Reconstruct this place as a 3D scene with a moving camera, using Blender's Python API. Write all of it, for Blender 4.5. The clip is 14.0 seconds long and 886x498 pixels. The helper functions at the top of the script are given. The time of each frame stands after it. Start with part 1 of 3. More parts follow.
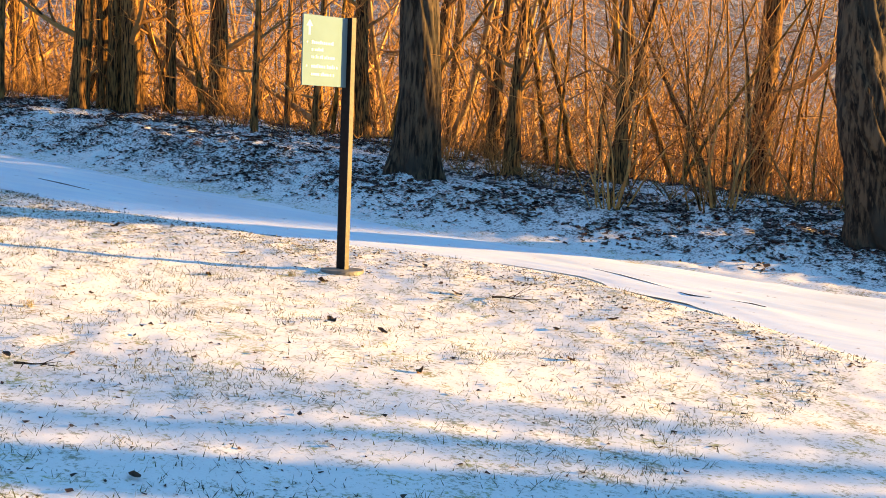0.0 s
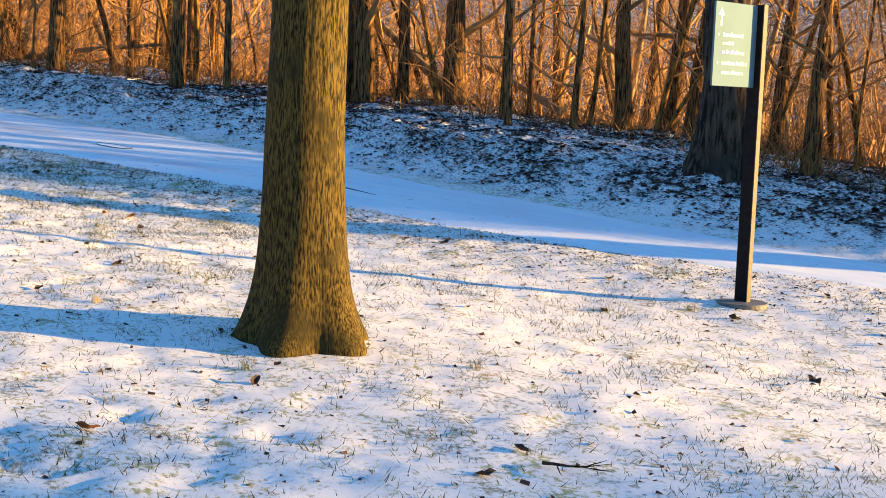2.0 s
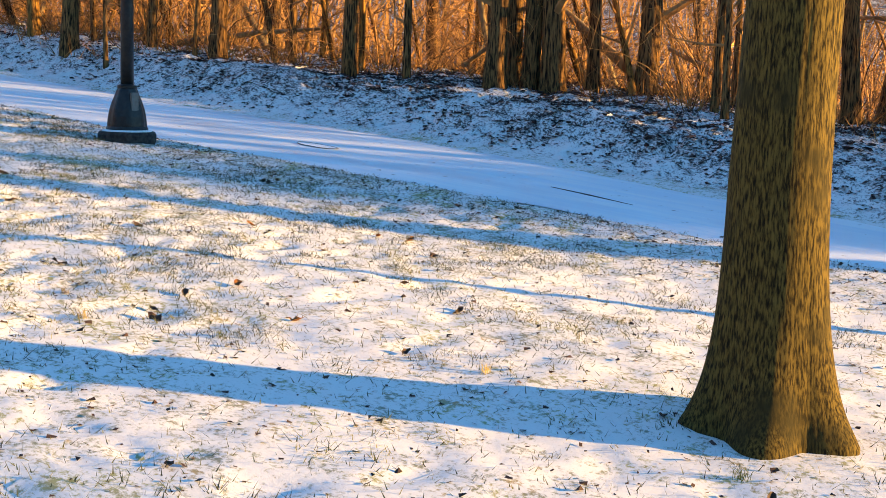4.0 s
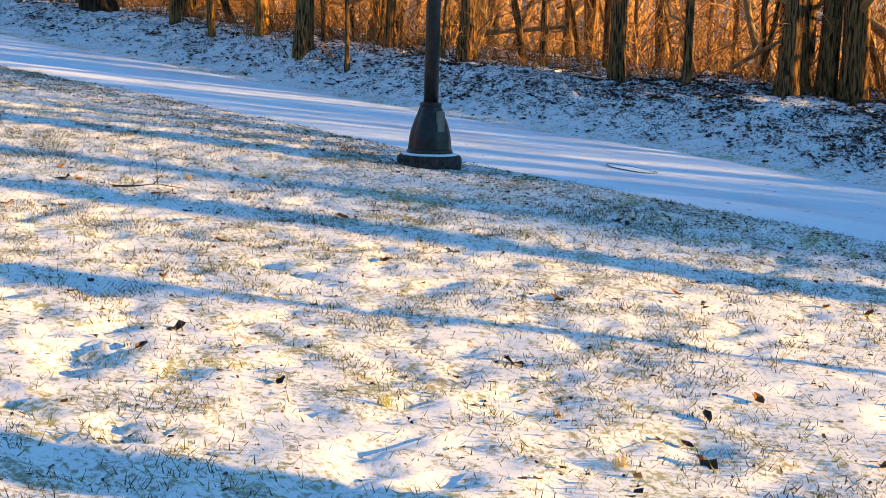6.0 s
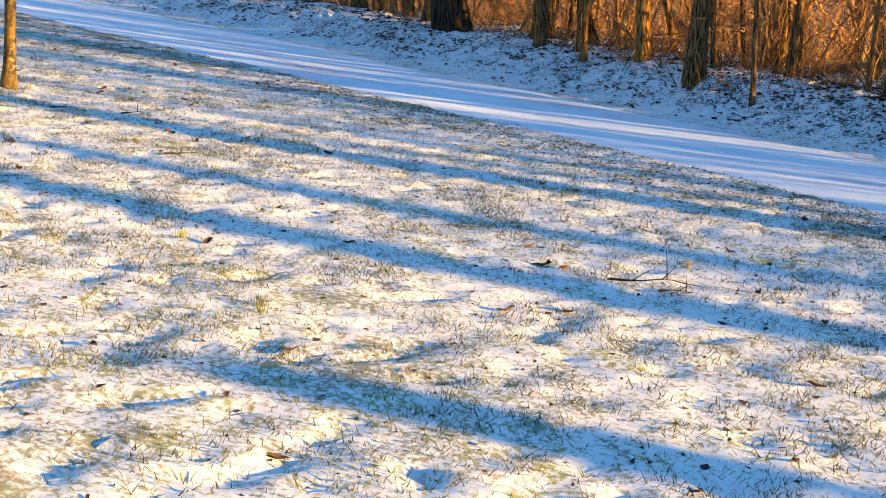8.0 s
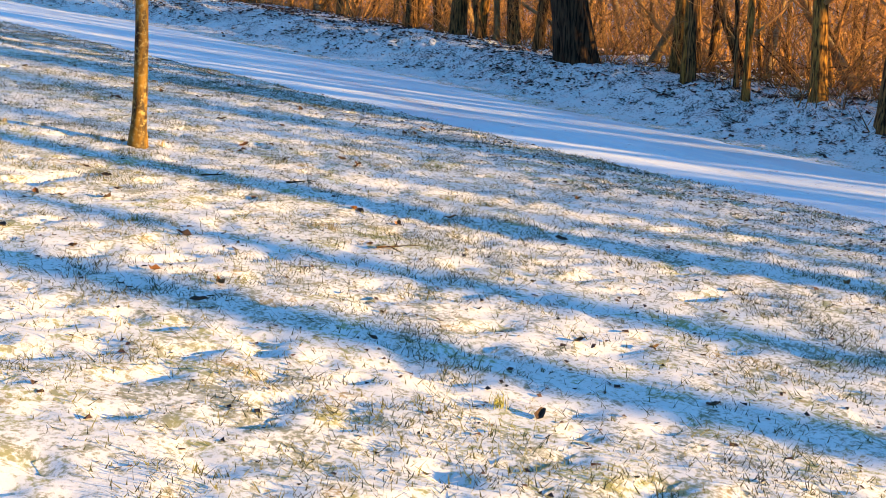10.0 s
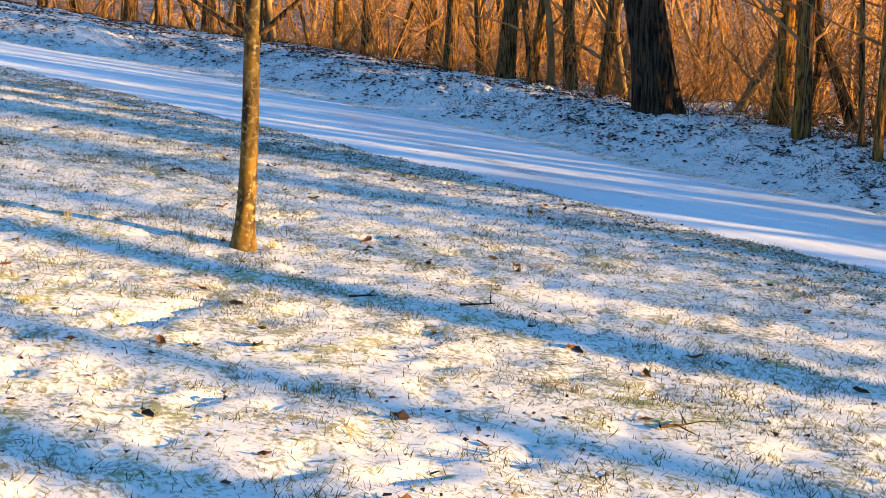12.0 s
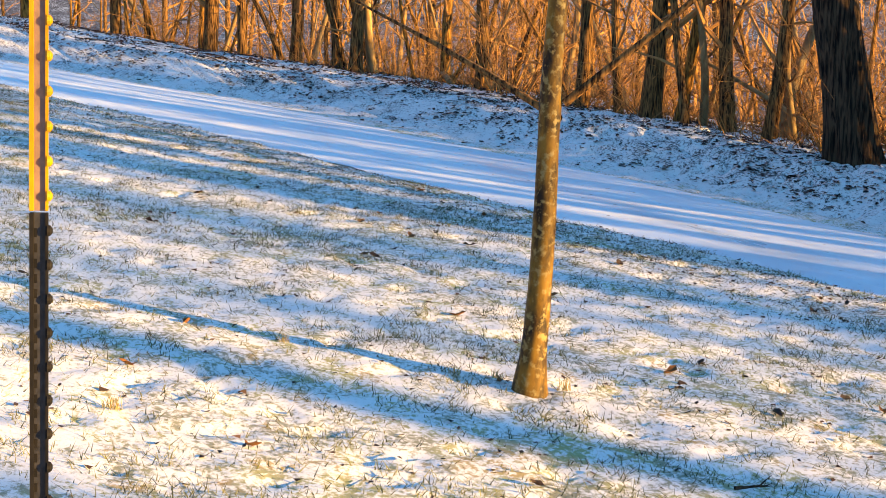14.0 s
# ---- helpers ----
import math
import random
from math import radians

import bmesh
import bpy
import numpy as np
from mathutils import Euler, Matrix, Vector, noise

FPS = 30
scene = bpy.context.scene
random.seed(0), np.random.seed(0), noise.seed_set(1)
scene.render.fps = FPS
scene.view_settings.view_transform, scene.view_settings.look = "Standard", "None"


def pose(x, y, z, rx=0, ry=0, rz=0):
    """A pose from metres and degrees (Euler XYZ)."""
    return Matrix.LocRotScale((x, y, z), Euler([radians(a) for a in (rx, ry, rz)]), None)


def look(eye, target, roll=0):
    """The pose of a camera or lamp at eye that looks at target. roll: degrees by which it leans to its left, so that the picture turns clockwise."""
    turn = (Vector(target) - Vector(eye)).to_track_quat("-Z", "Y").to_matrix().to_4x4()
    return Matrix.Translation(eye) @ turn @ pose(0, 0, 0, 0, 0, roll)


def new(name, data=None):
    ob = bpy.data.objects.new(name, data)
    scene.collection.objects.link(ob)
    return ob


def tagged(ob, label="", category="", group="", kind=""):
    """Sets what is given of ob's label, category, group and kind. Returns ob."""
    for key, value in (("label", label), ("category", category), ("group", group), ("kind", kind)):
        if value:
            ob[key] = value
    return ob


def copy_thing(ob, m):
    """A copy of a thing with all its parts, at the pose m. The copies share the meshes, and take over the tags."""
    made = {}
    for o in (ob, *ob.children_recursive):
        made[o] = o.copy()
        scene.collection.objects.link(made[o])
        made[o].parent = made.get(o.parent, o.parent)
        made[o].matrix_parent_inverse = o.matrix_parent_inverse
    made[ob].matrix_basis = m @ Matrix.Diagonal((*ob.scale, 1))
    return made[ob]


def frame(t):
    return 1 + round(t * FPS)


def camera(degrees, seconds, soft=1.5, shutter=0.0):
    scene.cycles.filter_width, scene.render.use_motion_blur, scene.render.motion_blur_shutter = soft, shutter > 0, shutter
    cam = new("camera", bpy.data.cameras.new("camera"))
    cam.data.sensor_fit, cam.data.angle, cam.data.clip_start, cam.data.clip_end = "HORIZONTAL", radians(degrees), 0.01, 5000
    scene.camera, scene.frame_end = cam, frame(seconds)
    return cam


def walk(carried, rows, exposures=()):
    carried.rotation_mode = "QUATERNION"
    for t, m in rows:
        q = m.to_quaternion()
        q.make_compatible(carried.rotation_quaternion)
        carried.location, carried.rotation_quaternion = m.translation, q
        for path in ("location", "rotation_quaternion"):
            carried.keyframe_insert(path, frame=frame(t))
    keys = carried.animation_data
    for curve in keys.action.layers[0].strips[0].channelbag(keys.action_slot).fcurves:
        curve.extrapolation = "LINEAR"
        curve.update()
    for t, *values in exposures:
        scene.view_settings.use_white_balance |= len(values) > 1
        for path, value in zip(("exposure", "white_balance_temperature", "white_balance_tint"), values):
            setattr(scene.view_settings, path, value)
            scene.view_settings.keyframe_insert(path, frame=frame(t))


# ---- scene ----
cam = camera(37.26, 14.0, soft=0.8)
PATH = [
    (0.0, look((5.895, -8.280, 1.095), (3.332, -4.011, 0.648), 2.17)),
    (0.5, look((5.254, -8.208, 1.122), (2.643, -3.969, 0.657), 2.24)),
    (1.0, look((4.603, -8.190, 1.135), (1.883, -4.023, 0.644), 2.23)),
    (1.5, look((3.989, -8.132, 1.167), (1.176, -4.031, 0.645), 2.20)),
    (2.0, look((3.388, -8.110, 1.238), (0.492, -4.072, 0.681), 2.03)),
    (2.5, look((2.826, -8.073, 1.292), (-0.144, -4.095, 0.699), 1.95)),
    (2.7, look((2.622, -8.054, 1.301), (-0.363, -4.089, 0.695), 2.01)),
    (4.8, look((0.340, -8.153, 1.496), (-2.829, -4.353, 0.776), 1.70)),
    (5.0, look((0.094, -8.148, 1.513), (-3.108, -4.378, 0.779), 1.72)),
    (5.5, look((-0.539, -8.111, 1.583), (-3.845, -4.436, 0.832), 1.72)),
    (6.0, look((-1.138, -8.067, 1.636), (-4.563, -4.504, 0.885), 1.71)),
    (6.5, look((-1.723, -8.036, 1.688), (-5.248, -4.569, 0.936), 1.75)),
    (6.6, look((-1.853, -8.039, 1.695), (-5.376, -4.572, 0.943), 1.71)),
    (6.7, look((-1.983, -8.042, 1.702), (-5.552, -4.623, 0.950), 1.67)),
    (6.8, look((-2.113, -8.046, 1.710), (-5.757, -4.706, 0.957), 1.64)),
    (6.9, look((-2.243, -8.049, 1.717), (-5.972, -4.805, 0.964), 1.60)),
    (7.0, look((-2.373, -8.052, 1.724), (-6.209, -4.935, 0.971), 1.56)),
    (7.5, look((-2.947, -7.964, 1.781), (-6.924, -5.031, 1.019), 1.78)),
    (8.0, look((-3.627, -7.914, 1.848), (-7.698, -5.113, 1.088), 2.09)),
    (8.5, look((-4.231, -7.870, 1.910), (-8.341, -5.126, 1.152), 2.15)),
    (9.0, look((-4.886, -7.878, 1.988), (-9.010, -5.151, 1.240), 2.13)),
    (9.2, look((-5.154, -7.904, 1.989), (-9.284, -5.188, 1.243), 2.16)),
    (11.3, look((-7.950, -8.025, 2.258), (-12.004, -5.165, 1.634), 1.90)),
    (11.5, look((-8.212, -8.013, 2.269), (-12.258, -5.142, 1.648), 1.89)),
    (12.0, look((-8.798, -7.954, 2.330), (-12.836, -5.068, 1.721), 1.88)),
    (12.5, look((-9.435, -7.958, 2.387), (-13.487, -5.088, 1.807), 1.91)),
    (13.0, look((-10.045, -7.935, 2.449), (-14.115, -5.086, 1.888), 1.82)),
    (13.5, look((-10.714, -7.909, 2.533), (-14.804, -5.084, 1.987), 1.91)),
    (14.0, look((-11.337, -7.919, 2.588), (-15.457, -5.139, 2.043), 1.89)),
]
walk(cam, PATH, [(0.0, 2.32, 9000, 4), (1.5, 2.12, 7700, 2), (2.5, 2.1, 7100, 1), (5.0, 2.18, 8200, 3), (7.0, 2.08, 7500, 2), (9.0, 2.08, 7400, 1), (12.0, 2.12, 7700, 2), (14.0, 2.24, 8000, 2)])

# ---- world and sun ----
SUN_AZ, SUN_EL = 35.8, 7.1          # degrees: from +x towards +y, above the horizon
SUN_DIR = Vector((math.cos(radians(SUN_EL)) * math.cos(radians(SUN_AZ)), math.cos(radians(SUN_EL)) * math.sin(radians(SUN_AZ)), math.sin(radians(SUN_EL))))
world = bpy.data.worlds.new("world")
scene.world = world
world.use_nodes = True
wn = world.node_tree.nodes
sky = wn.new("ShaderNodeTexSky")
sky.sky_type, sky.sun_disc = "NISHITA", False
sky.sun_elevation, sky.sun_rotation = radians(SUN_EL), radians(90 - SUN_AZ)
sky.air_density, sky.dust_density, sky.ozone_density = 1.0, 0.0, 5.0
world.node_tree.links.new(sky.outputs[0], wn["Background"].inputs[0])
wn["Background"].inputs[1].default_value = 0.15
sun = new("sun", bpy.data.lights.new("sun", "SUN"))
sun.data.energy, sun.data.angle, sun.data.color = 4.6, radians(0.9), (1.0, 0.61, 0.24)
sun.matrix_world = look((40, 28, 10), Vector((40, 28, 10)) - SUN_DIR)

# ---- terrain ----
GC = (-0.006, -0.717, 0.211, 0.049, 0.185, 0.251, -0.002)
NEAR_X = (-60, -45, -33, -29, -26, -23, -21, -19, -17, -15, -13, -11, -9, -7, -5, -3, -1.6, -.4, .5, 1.2, 2.8, 4, 6, 9)
NEAR_Y = (-22, -12, -5.2, -3.0, -2.0, -1.3, -.85, -.6, -.35, -.15, .15, .3, .3, .5, .75, .75, .95, 1.3, 1.55, 1.6, 1.0, .4, -.7, -2.2)
FAR_X = (-60, -45, -33.5, -30, -27.5, -24, -22, -19, -17, -13.5, -11, -9, -7, -4.5, -1, 2, 9)
FAR_Y = (-18, -8, -1.9, .5, 1.3, 1.8, 2.15, 2.25, 2.5, 2.7, 2.85, 3.2, 3.2, 2.9, 2.7, 2.9, 3.4)


def ease(t):
    t = np.clip(t, 0, 1)
    return t * t * (3 - 2 * t)


def lump(x, y, seed=0):
    """Smooth value noise, -1 to 1, one lump per metre."""
    xi, yi = np.floor(x), np.floor(y)
    u, v = x - xi, y - yi
    u, v = u * u * (3 - 2 * u), v * v * (3 - 2 * v)

    def at(a, b):
        h = np.sin(a * 127.1 + b * 311.7 + seed * 74.7) * 43758.5453
        return (h - np.floor(h)) * 2 - 1
    low = at(xi, yi) * (1 - u) + at(xi + 1, yi) * u
    high = at(xi, yi + 1) * (1 - u) + at(xi + 1, yi + 1) * u
    return low * (1 - v) + high * v


def base_height(x, y):
    x, y = np.asarray(x, float), np.asarray(y, float)
    u, v = np.clip(x, -45, 10) / 10, np.clip(y, -12, 7) / 10
    z = GC[0] + GC[1] * u + GC[2] * v + GC[3] * u * u + GC[4] * u * v + GC[5] * v * v + GC[6] * u ** 3
    z = z + .034 * np.sin((y + 1.85) * -1.366) * ease((y + 4.6) / 1.0) * ease((.9 - y) / 1.0) * ease((x + 8) / 2.5) * ease((4 - x) / 2)
    d = y - np.interp(x, FAR_X, FAR_Y)
    return z + (0.42 - .17 * ease((x + 5) / 4)) * ease((d - .15) / 1.5) - 3.0 * ease((d - 3.8) / 18) + 28 * ease((-.66 * x + .75 * y - 38) / 130)


def on_path(x, y):
    """1 on the footpath, 0 off it, with a soft edge."""
    a, b = np.interp(x, NEAR_X, NEAR_Y), np.interp(x, FAR_X, FAR_Y)
    wob = 0.10 * lump(x * 1.3, y * 1.3, 7) + 0.05 * lump(x * 5, y * 5, 8)
    return ease((y - a + wob) / .22 + .5) * ease((b - y + wob) / .3 + .5)


def height(x, y):
    x, y = np.asarray(x, float), np.asarray(y, float)
    p = on_path(x, y)
    rough = 0.006 * lump(x * 1.1, y * 1.1, 1) + 0.004 * lump(x * 3.1, y * 3.1, 2) + 0.006 * lump(x * 5.5, y * 5.5, 3) + 0.0045 * lump(x * 10, y * 10, 4)
    o = .811 * y - .585 * x
    trod = .12 + .3 * ease((-4.6 - y) / .8) + .88 * np.maximum(ease((-x - 1) / 4), ease((-2.2 - o) / 1.5) * ease((1.4 - x) / 1.5))
    rough = rough - 0.019 * ease((lump(x * 6.1, y * 6.1, 50) - .5) / .25) * trod - 0.018 * ease((lump(x * 9.7, y * 8.7, 51) - .42) / .3) * trod
    rough = rough * ease((y + 12) / 2.8) * ease((9 - x) / 3)
    d = y - np.interp(x, FAR_X, FAR_Y)
    bank = ease(d / 1.0)
    rough = rough * (1 + 2.6 * bank) + bank * (0.05 * lump(x * .7, y * .7, 5) + 0.03 * lump(x * 4, y * 4, 6))
    a = np.interp(x, NEAR_X, NEAR_Y)
    ice = 0.006 * lump(x * .5, (y - a) * 6, 9) + 0.004 * lump(x * 1.5, (y - a) * 2, 10)
    return base_height(x, y) + rough * (1 - p) + p * (ice - .03)


def ground_at(x, y):
    return float(height(x, y))


# ---- building helpers ----
class Geo:
    """Vertices and faces of one mesh, gathered piece by piece."""

    def __init__(self):
        self.v, self.f = [], []

    def add(self, verts, faces):
        n = len(self.v)
        self.v += [tuple(p) for p in verts]
        self.f += [tuple(i + n for i in f) for f in faces]
        return self

    def box(self, x0, x1, y0, y1, z0, z1, bevel=0.0):
        b = bevel
        rings = [(z0, b), (z0 + b, 0), (z1 - b, 0), (z1, b)] if b else [(z0, 0), (z1, 0)]
        verts, faces = [], []
        for z, i in rings:
            verts += [(x0 + i, y0 + i, z), (x1 - i, y0 + i, z), (x1 - i, y1 - i, z), (x0 + i, y1 - i, z)]
        for r in range(len(rings) - 1):
            for k in range(4):
                a, c = r * 4 + k, r * 4 + (k + 1) % 4
                faces.append((a, c, c + 4, a + 4))
        m = len(rings) * 4
        return self.add(verts, faces + [(3, 2, 1, 0), (m - 4, m - 3, m - 2, m - 1)])

    def tube(self, pts, radii, sides=6, swell=None, cap=True):
        """A round tube along pts; swell(angle, i) scales the radius."""
        pts = [Vector(p) for p in pts]
        verts, faces, side = [], [], None
        for i, p in enumerate(pts):
            way = (pts[min(i + 1, len(pts) - 1)] - pts[max(i - 1, 0)]).normalized()
            if side is None:
                side = way.orthogonal().normalized()
            side = (side - way * side.dot(way)).normalized()
            other = way.cross(side)
            for k in range(sides):
                a = k * math.tau / sides
                r = radii[i] * (swell(a, i) if swell else 1)
                verts.append(p + side * (math.cos(a) * r) + other * (math.sin(a) * r))
        for i in range(len(pts) - 1):
            for k in range(sides):
                a, b = i * sides + k, i * sides + (k + 1) % sides
                faces.append((a, b, b + sides, a + sides))
        if cap:
            faces.append(tuple(range(sides))[::-1])
            faces.append(tuple((len(pts) - 1) * sides + k for k in range(sides)))
        return self.add(verts, faces)

    def lathe(self, profile, sides=24, flute=0.0):
        """Turned about z from (radius, z) pairs."""
        verts, faces = [], []
        for r, z in profile:
            for k in range(sides):
                a = k * math.tau / sides
                s = r * (1 + flute * math.cos(a * 8))
                verts.append((math.cos(a) * s, math.sin(a) * s, z))
        for i in range(len(profile) - 1):
            for k in range(sides):
                a, b = i * sides + k, i * sides + (k + 1) % sides
                faces.append((a, b, b + sides, a + sides))
        n = (len(profile) - 1) * sides
        return self.add(verts, faces + [tuple(range(sides))[::-1], tuple(range(n, n + sides))])

    def mesh(self, name, material, smooth=False):
        me = bpy.data.meshes.new(name)
        me.from_pydata(self.v, [], self.f)
        me.materials.append(material)
        if smooth:
            me.polygons.foreach_set("use_smooth", [True] * len(me.polygons))
        me.update()
        return me


def part(name, geo, material, parent, label="", smooth=False, at=None):
    ob = new(name, geo.mesh(name, material, smooth))
    ob.parent = parent
    if at is not None:
        ob.matrix_local = at
    return tagged(ob, label) if label else ob


def thing(name, m, label, category, group="", kind=""):
    ob = new(name)
    ob.empty_display_size = 0.1
    ob.matrix_world = m
    return tagged(ob, label, category, group, kind)


# ---- materials ----
def nodes_of(name):
    m = bpy.data.materials.new(name)
    m.use_nodes = True
    nt = m.node_tree
    return m, nt, nt.nodes["Principled BSDF"]


def noise_node(nt, scale, detail=4, stretch=(1, 1, 1), rough=.55, coord=None):
    n = nt.nodes.new("ShaderNodeTexNoise")
    n.inputs["Scale"].default_value, n.inputs["Detail"].default_value, n.inputs["Roughness"].default_value = scale, detail, rough
    mp = nt.nodes.new("ShaderNodeMapping")
    mp.inputs["Scale"].default_value = stretch
    tc = nt.nodes.new("ShaderNodeTexCoord")
    nt.links.new(coord or tc.outputs["Object"], mp.inputs["Vector"])
    nt.links.new(mp.outputs[0], n.inputs["Vector"])
    return n.outputs["Fac"]


def ramp(nt, fac, lo, hi):
    r = nt.nodes.new("ShaderNodeMapRange")
    r.inputs["From Min"].default_value, r.inputs["From Max"].default_value = lo, hi
    r.interpolation_type = "SMOOTHSTEP"
    nt.links.new(fac, r.inputs["Value"])
    return r.outputs["Result"]


def blend(nt, fac, a, b, mode="MIX"):
    n = nt.nodes.new("ShaderNodeMix")
    n.data_type, n.blend_type = "RGBA", mode
    for sock, val in ((n.inputs["Factor"], fac), (n.inputs["A"], a), (n.inputs["B"], b)):
        if isinstance(val, (int, float)):
            sock.default_value = val
        elif isinstance(val, tuple):
            sock.default_value = (*val, 1)
        else:
            nt.links.new(val, sock)
    return n.outputs["Result"]


def calc(nt, op, a, b):
    n = nt.nodes.new("ShaderNodeMath")
    n.operation = op
    for sock, val in zip(n.inputs, (a, b)):
        if isinstance(val, (int, float)):
            sock.default_value = val
        else:
            nt.links.new(val, sock)
    return n.outputs[0]


def bump(nt, bsdf, fac, strength, dist):
    b = nt.nodes.new("ShaderNodeBump")
    b.inputs["Strength"].default_value, b.inputs["Distance"].default_value = strength, dist
    nt.links.new(fac, b.inputs["Height"])
    nt.links.new(b.outputs[0], bsdf.inputs["Normal"])


def surface(name, c1, c2, scale, rough=.7, stretch=(1, 1, 1), relief=.3, c3=None, scale3=3.0, metal=0.0, island=0.0, spec=.35):
    m, nt, bs = nodes_of(name)
    n = noise_node(nt, scale, 6, stretch)
    col = blend(nt, ramp(nt, n, .35, .65), c1, c2)
    if c3:
        col = blend(nt, ramp(nt, noise_node(nt, scale3, 3), .5, .68), col, c3)
    if island:
        g = nt.nodes.new("ShaderNodeNewGeometry")
        col = blend(nt, calc(nt, "MULTIPLY", g.outputs["Random Per Island"], island), col, tuple(min(1, v * 2.2 + .03) for v in c2))
    nt.links.new(col, bs.inputs["Base Color"])
    bs.inputs["Roughness"].default_value, bs.inputs["Metallic"].default_value = rough, metal
    bs.inputs["Specular IOR Level"].default_value = spec
    bump(nt, bs, n, relief, .08 / (scale * max(stretch)))
    return m


def lawn_material():
    m, nt, bs = nodes_of("snowy_lawn")
    fine = noise_node(nt, 34, 5, rough=.72)
    patch = noise_node(nt, 1.1, 4)
    clump = noise_node(nt, 6, 5, rough=.6)
    at = nt.nodes.new("ShaderNodeAttribute")
    at.attribute_name = "litter"
    gr = nt.nodes.new("ShaderNodeAttribute")
    gr.attribute_name = "thin_snow"
    snow = blend(nt, noise_node(nt, 90, 3), (.70, .705, .70), (.82, .82, .80))
    bare = calc(nt, "ADD", calc(nt, "MULTIPLY", fine, .58), calc(nt, "ADD", calc(nt, "MULTIPLY", clump, .30), calc(nt, "MULTIPLY", patch, .16)))
    bare = calc(nt, "ADD", bare, calc(nt, "MULTIPLY", gr.outputs["Fac"], .045))
    bare = calc(nt, "ADD", bare, calc(nt, "MULTIPLY", at.outputs["Fac"], .055))
    straw = blend(nt, ramp(nt, noise_node(nt, 2.6, 3), .45, .62), (.25, .255, .175), (.33, .33, .13))
    straw = blend(nt, ramp(nt, noise_node(nt, 4.3, 3), .56, .68), straw, (.36, .27, .12))
    soil = blend(nt, ramp(nt, noise_node(nt, 19, 4), .4, .6), (.018, .013, .014), (.06, .036, .03))
    under = blend(nt, ramp(nt, at.outputs["Fac"], 0, .2), straw, soil)
    col = blend(nt, ramp(nt, bare, .54, .645), snow, under)
    nt.links.new(col, bs.inputs["Base Color"])
    bs.inputs["Roughness"].default_value = .75
    bump(nt, bs, calc(nt, "SUBTRACT", clump, calc(nt, "MULTIPLY", fine, .5)), .6, .005)
    return m


def path_material():
    m, nt, bs = nodes_of("packed_snow_and_ice")
    streak = noise_node(nt, 2.2, 5, (.35, 3.0, 1))
    wide = noise_node(nt, .8, 3, (.5, 1.6, 1))
    grain = noise_node(nt, 60, 4)
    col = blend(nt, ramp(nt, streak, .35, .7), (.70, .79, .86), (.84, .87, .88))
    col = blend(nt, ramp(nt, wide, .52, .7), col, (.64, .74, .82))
    col = blend(nt, ramp(nt, noise_node(nt, 9, 5), .66, .74), col, (.34, .33, .32))
    nt.links.new(col, bs.inputs["Base Color"])
    nt.links.new(ramp(nt, wide, 1.0, .2), bs.inputs["Roughness"])
    bs.inputs["Roughness"].default_value = .5
    bump(nt, bs, calc(nt, "ADD", calc(nt, "MULTIPLY", streak, 1.2), calc(nt, "MULTIPLY", grain, .06)), .3, .012)
    return m


LAWN, ICE = lawn_material(), path_material()
SNOW = surface("snow", (.80, .81, .83), (.88, .88, .88), 40, .7, relief=.3)
BARK_OLD = surface("furrowed_grey_bark", (.014, .011, .009), (.115, .082, .053), 15, .9, (1.6, 1.6, .24), 1.0, (.045, .040, .032), 1.6, spec=.1)
BARK_LAWN = surface("olive_brown_bark", (.012, .009, .004), (.135, .094, .024), 80, .9, (1.5, 1.5, .26), 1.0, (.035, .029, .011), 2.6, spec=.1)
BARK_DARK = surface("dark_brown_bark", (.010, .006, .004), (.27, .14, .050), 34, .9, (1.6, 1.6, .16), 1.0, spec=.1)
BARK_BLACK = surface("black_ridged_bark", (.007, .005, .004), (.085, .052, .030), 22, .9, (1.6, 1.6, .12), 1.0, spec=.1)
# brown bark brightened to gold, so sunlight on trunks sits in the colour
BARK_SUNLIT = surface("sunlit_gold_bark", (.05, .022, .006), (.38, .185, .042), 30, .85, (1.4, 1.4, .2), .6, spec=.15)
BARK_YOUNG = surface("smooth_spotted_bark", (.010, .005, .002), (.21, .112, .014), 13, .6, (1, 1, .4), .5, (.25, .185, .07), 34, spec=.25)
TWIG = surface("tan_twigs", (.05, .022, .007), (.42, .205, .055), 6, .85, relief=.1, island=.55)
TWIG_DARK = surface("brown_twigs", (.025, .011, .005), (.30, .14, .038), 6, .85, relief=.1, island=.5)
DEADWOOD = surface("bleached_dead_wood", (.18, .11, .045), (.32, .22, .10), 12, .85, (1, 1, .3), .5)
LEAF_LITTER = surface("dead_leaves", (.010, .007, .008), (.06, .03, .022), 5, .85, relief=.1, island=.3)
LEAF_ORANGE = surface("orange_dead_leaf", (.16, .06, .014), (.24, .10, .03), 30, .8, relief=.2)
LEAF_DARK = surface("dark_dead_leaf", (.035, .022, .016), (.09, .05, .03), 30, .85, relief=.2)
GRASS = surface("frosted_grass", (.020, .023, .011), (.11, .112, .042), 2.5, .8, relief=.05, island=.3)
STRAW = surface("dry_straw_blades", (.22, .16, .06), (.42, .34, .15), 4, .8, relief=.05, island=.3)
TUFT_GREEN = surface("yellow_green_blades", (.10, .11, .025), (.26, .26, .07), 4, .8, relief=.05, island=.3)
# on the marker post this black stands for shade on the lower flanges
POST_BLACK = surface("black_paint_and_shade", (.006, .006, .007), (.012, .011, .011), 20, .7, relief=.1, spec=.12)
POST_TAN = surface("sunlit_tan_edge", (.065, .058, .040), (.10, .088, .06), 26, .6, relief=.15)
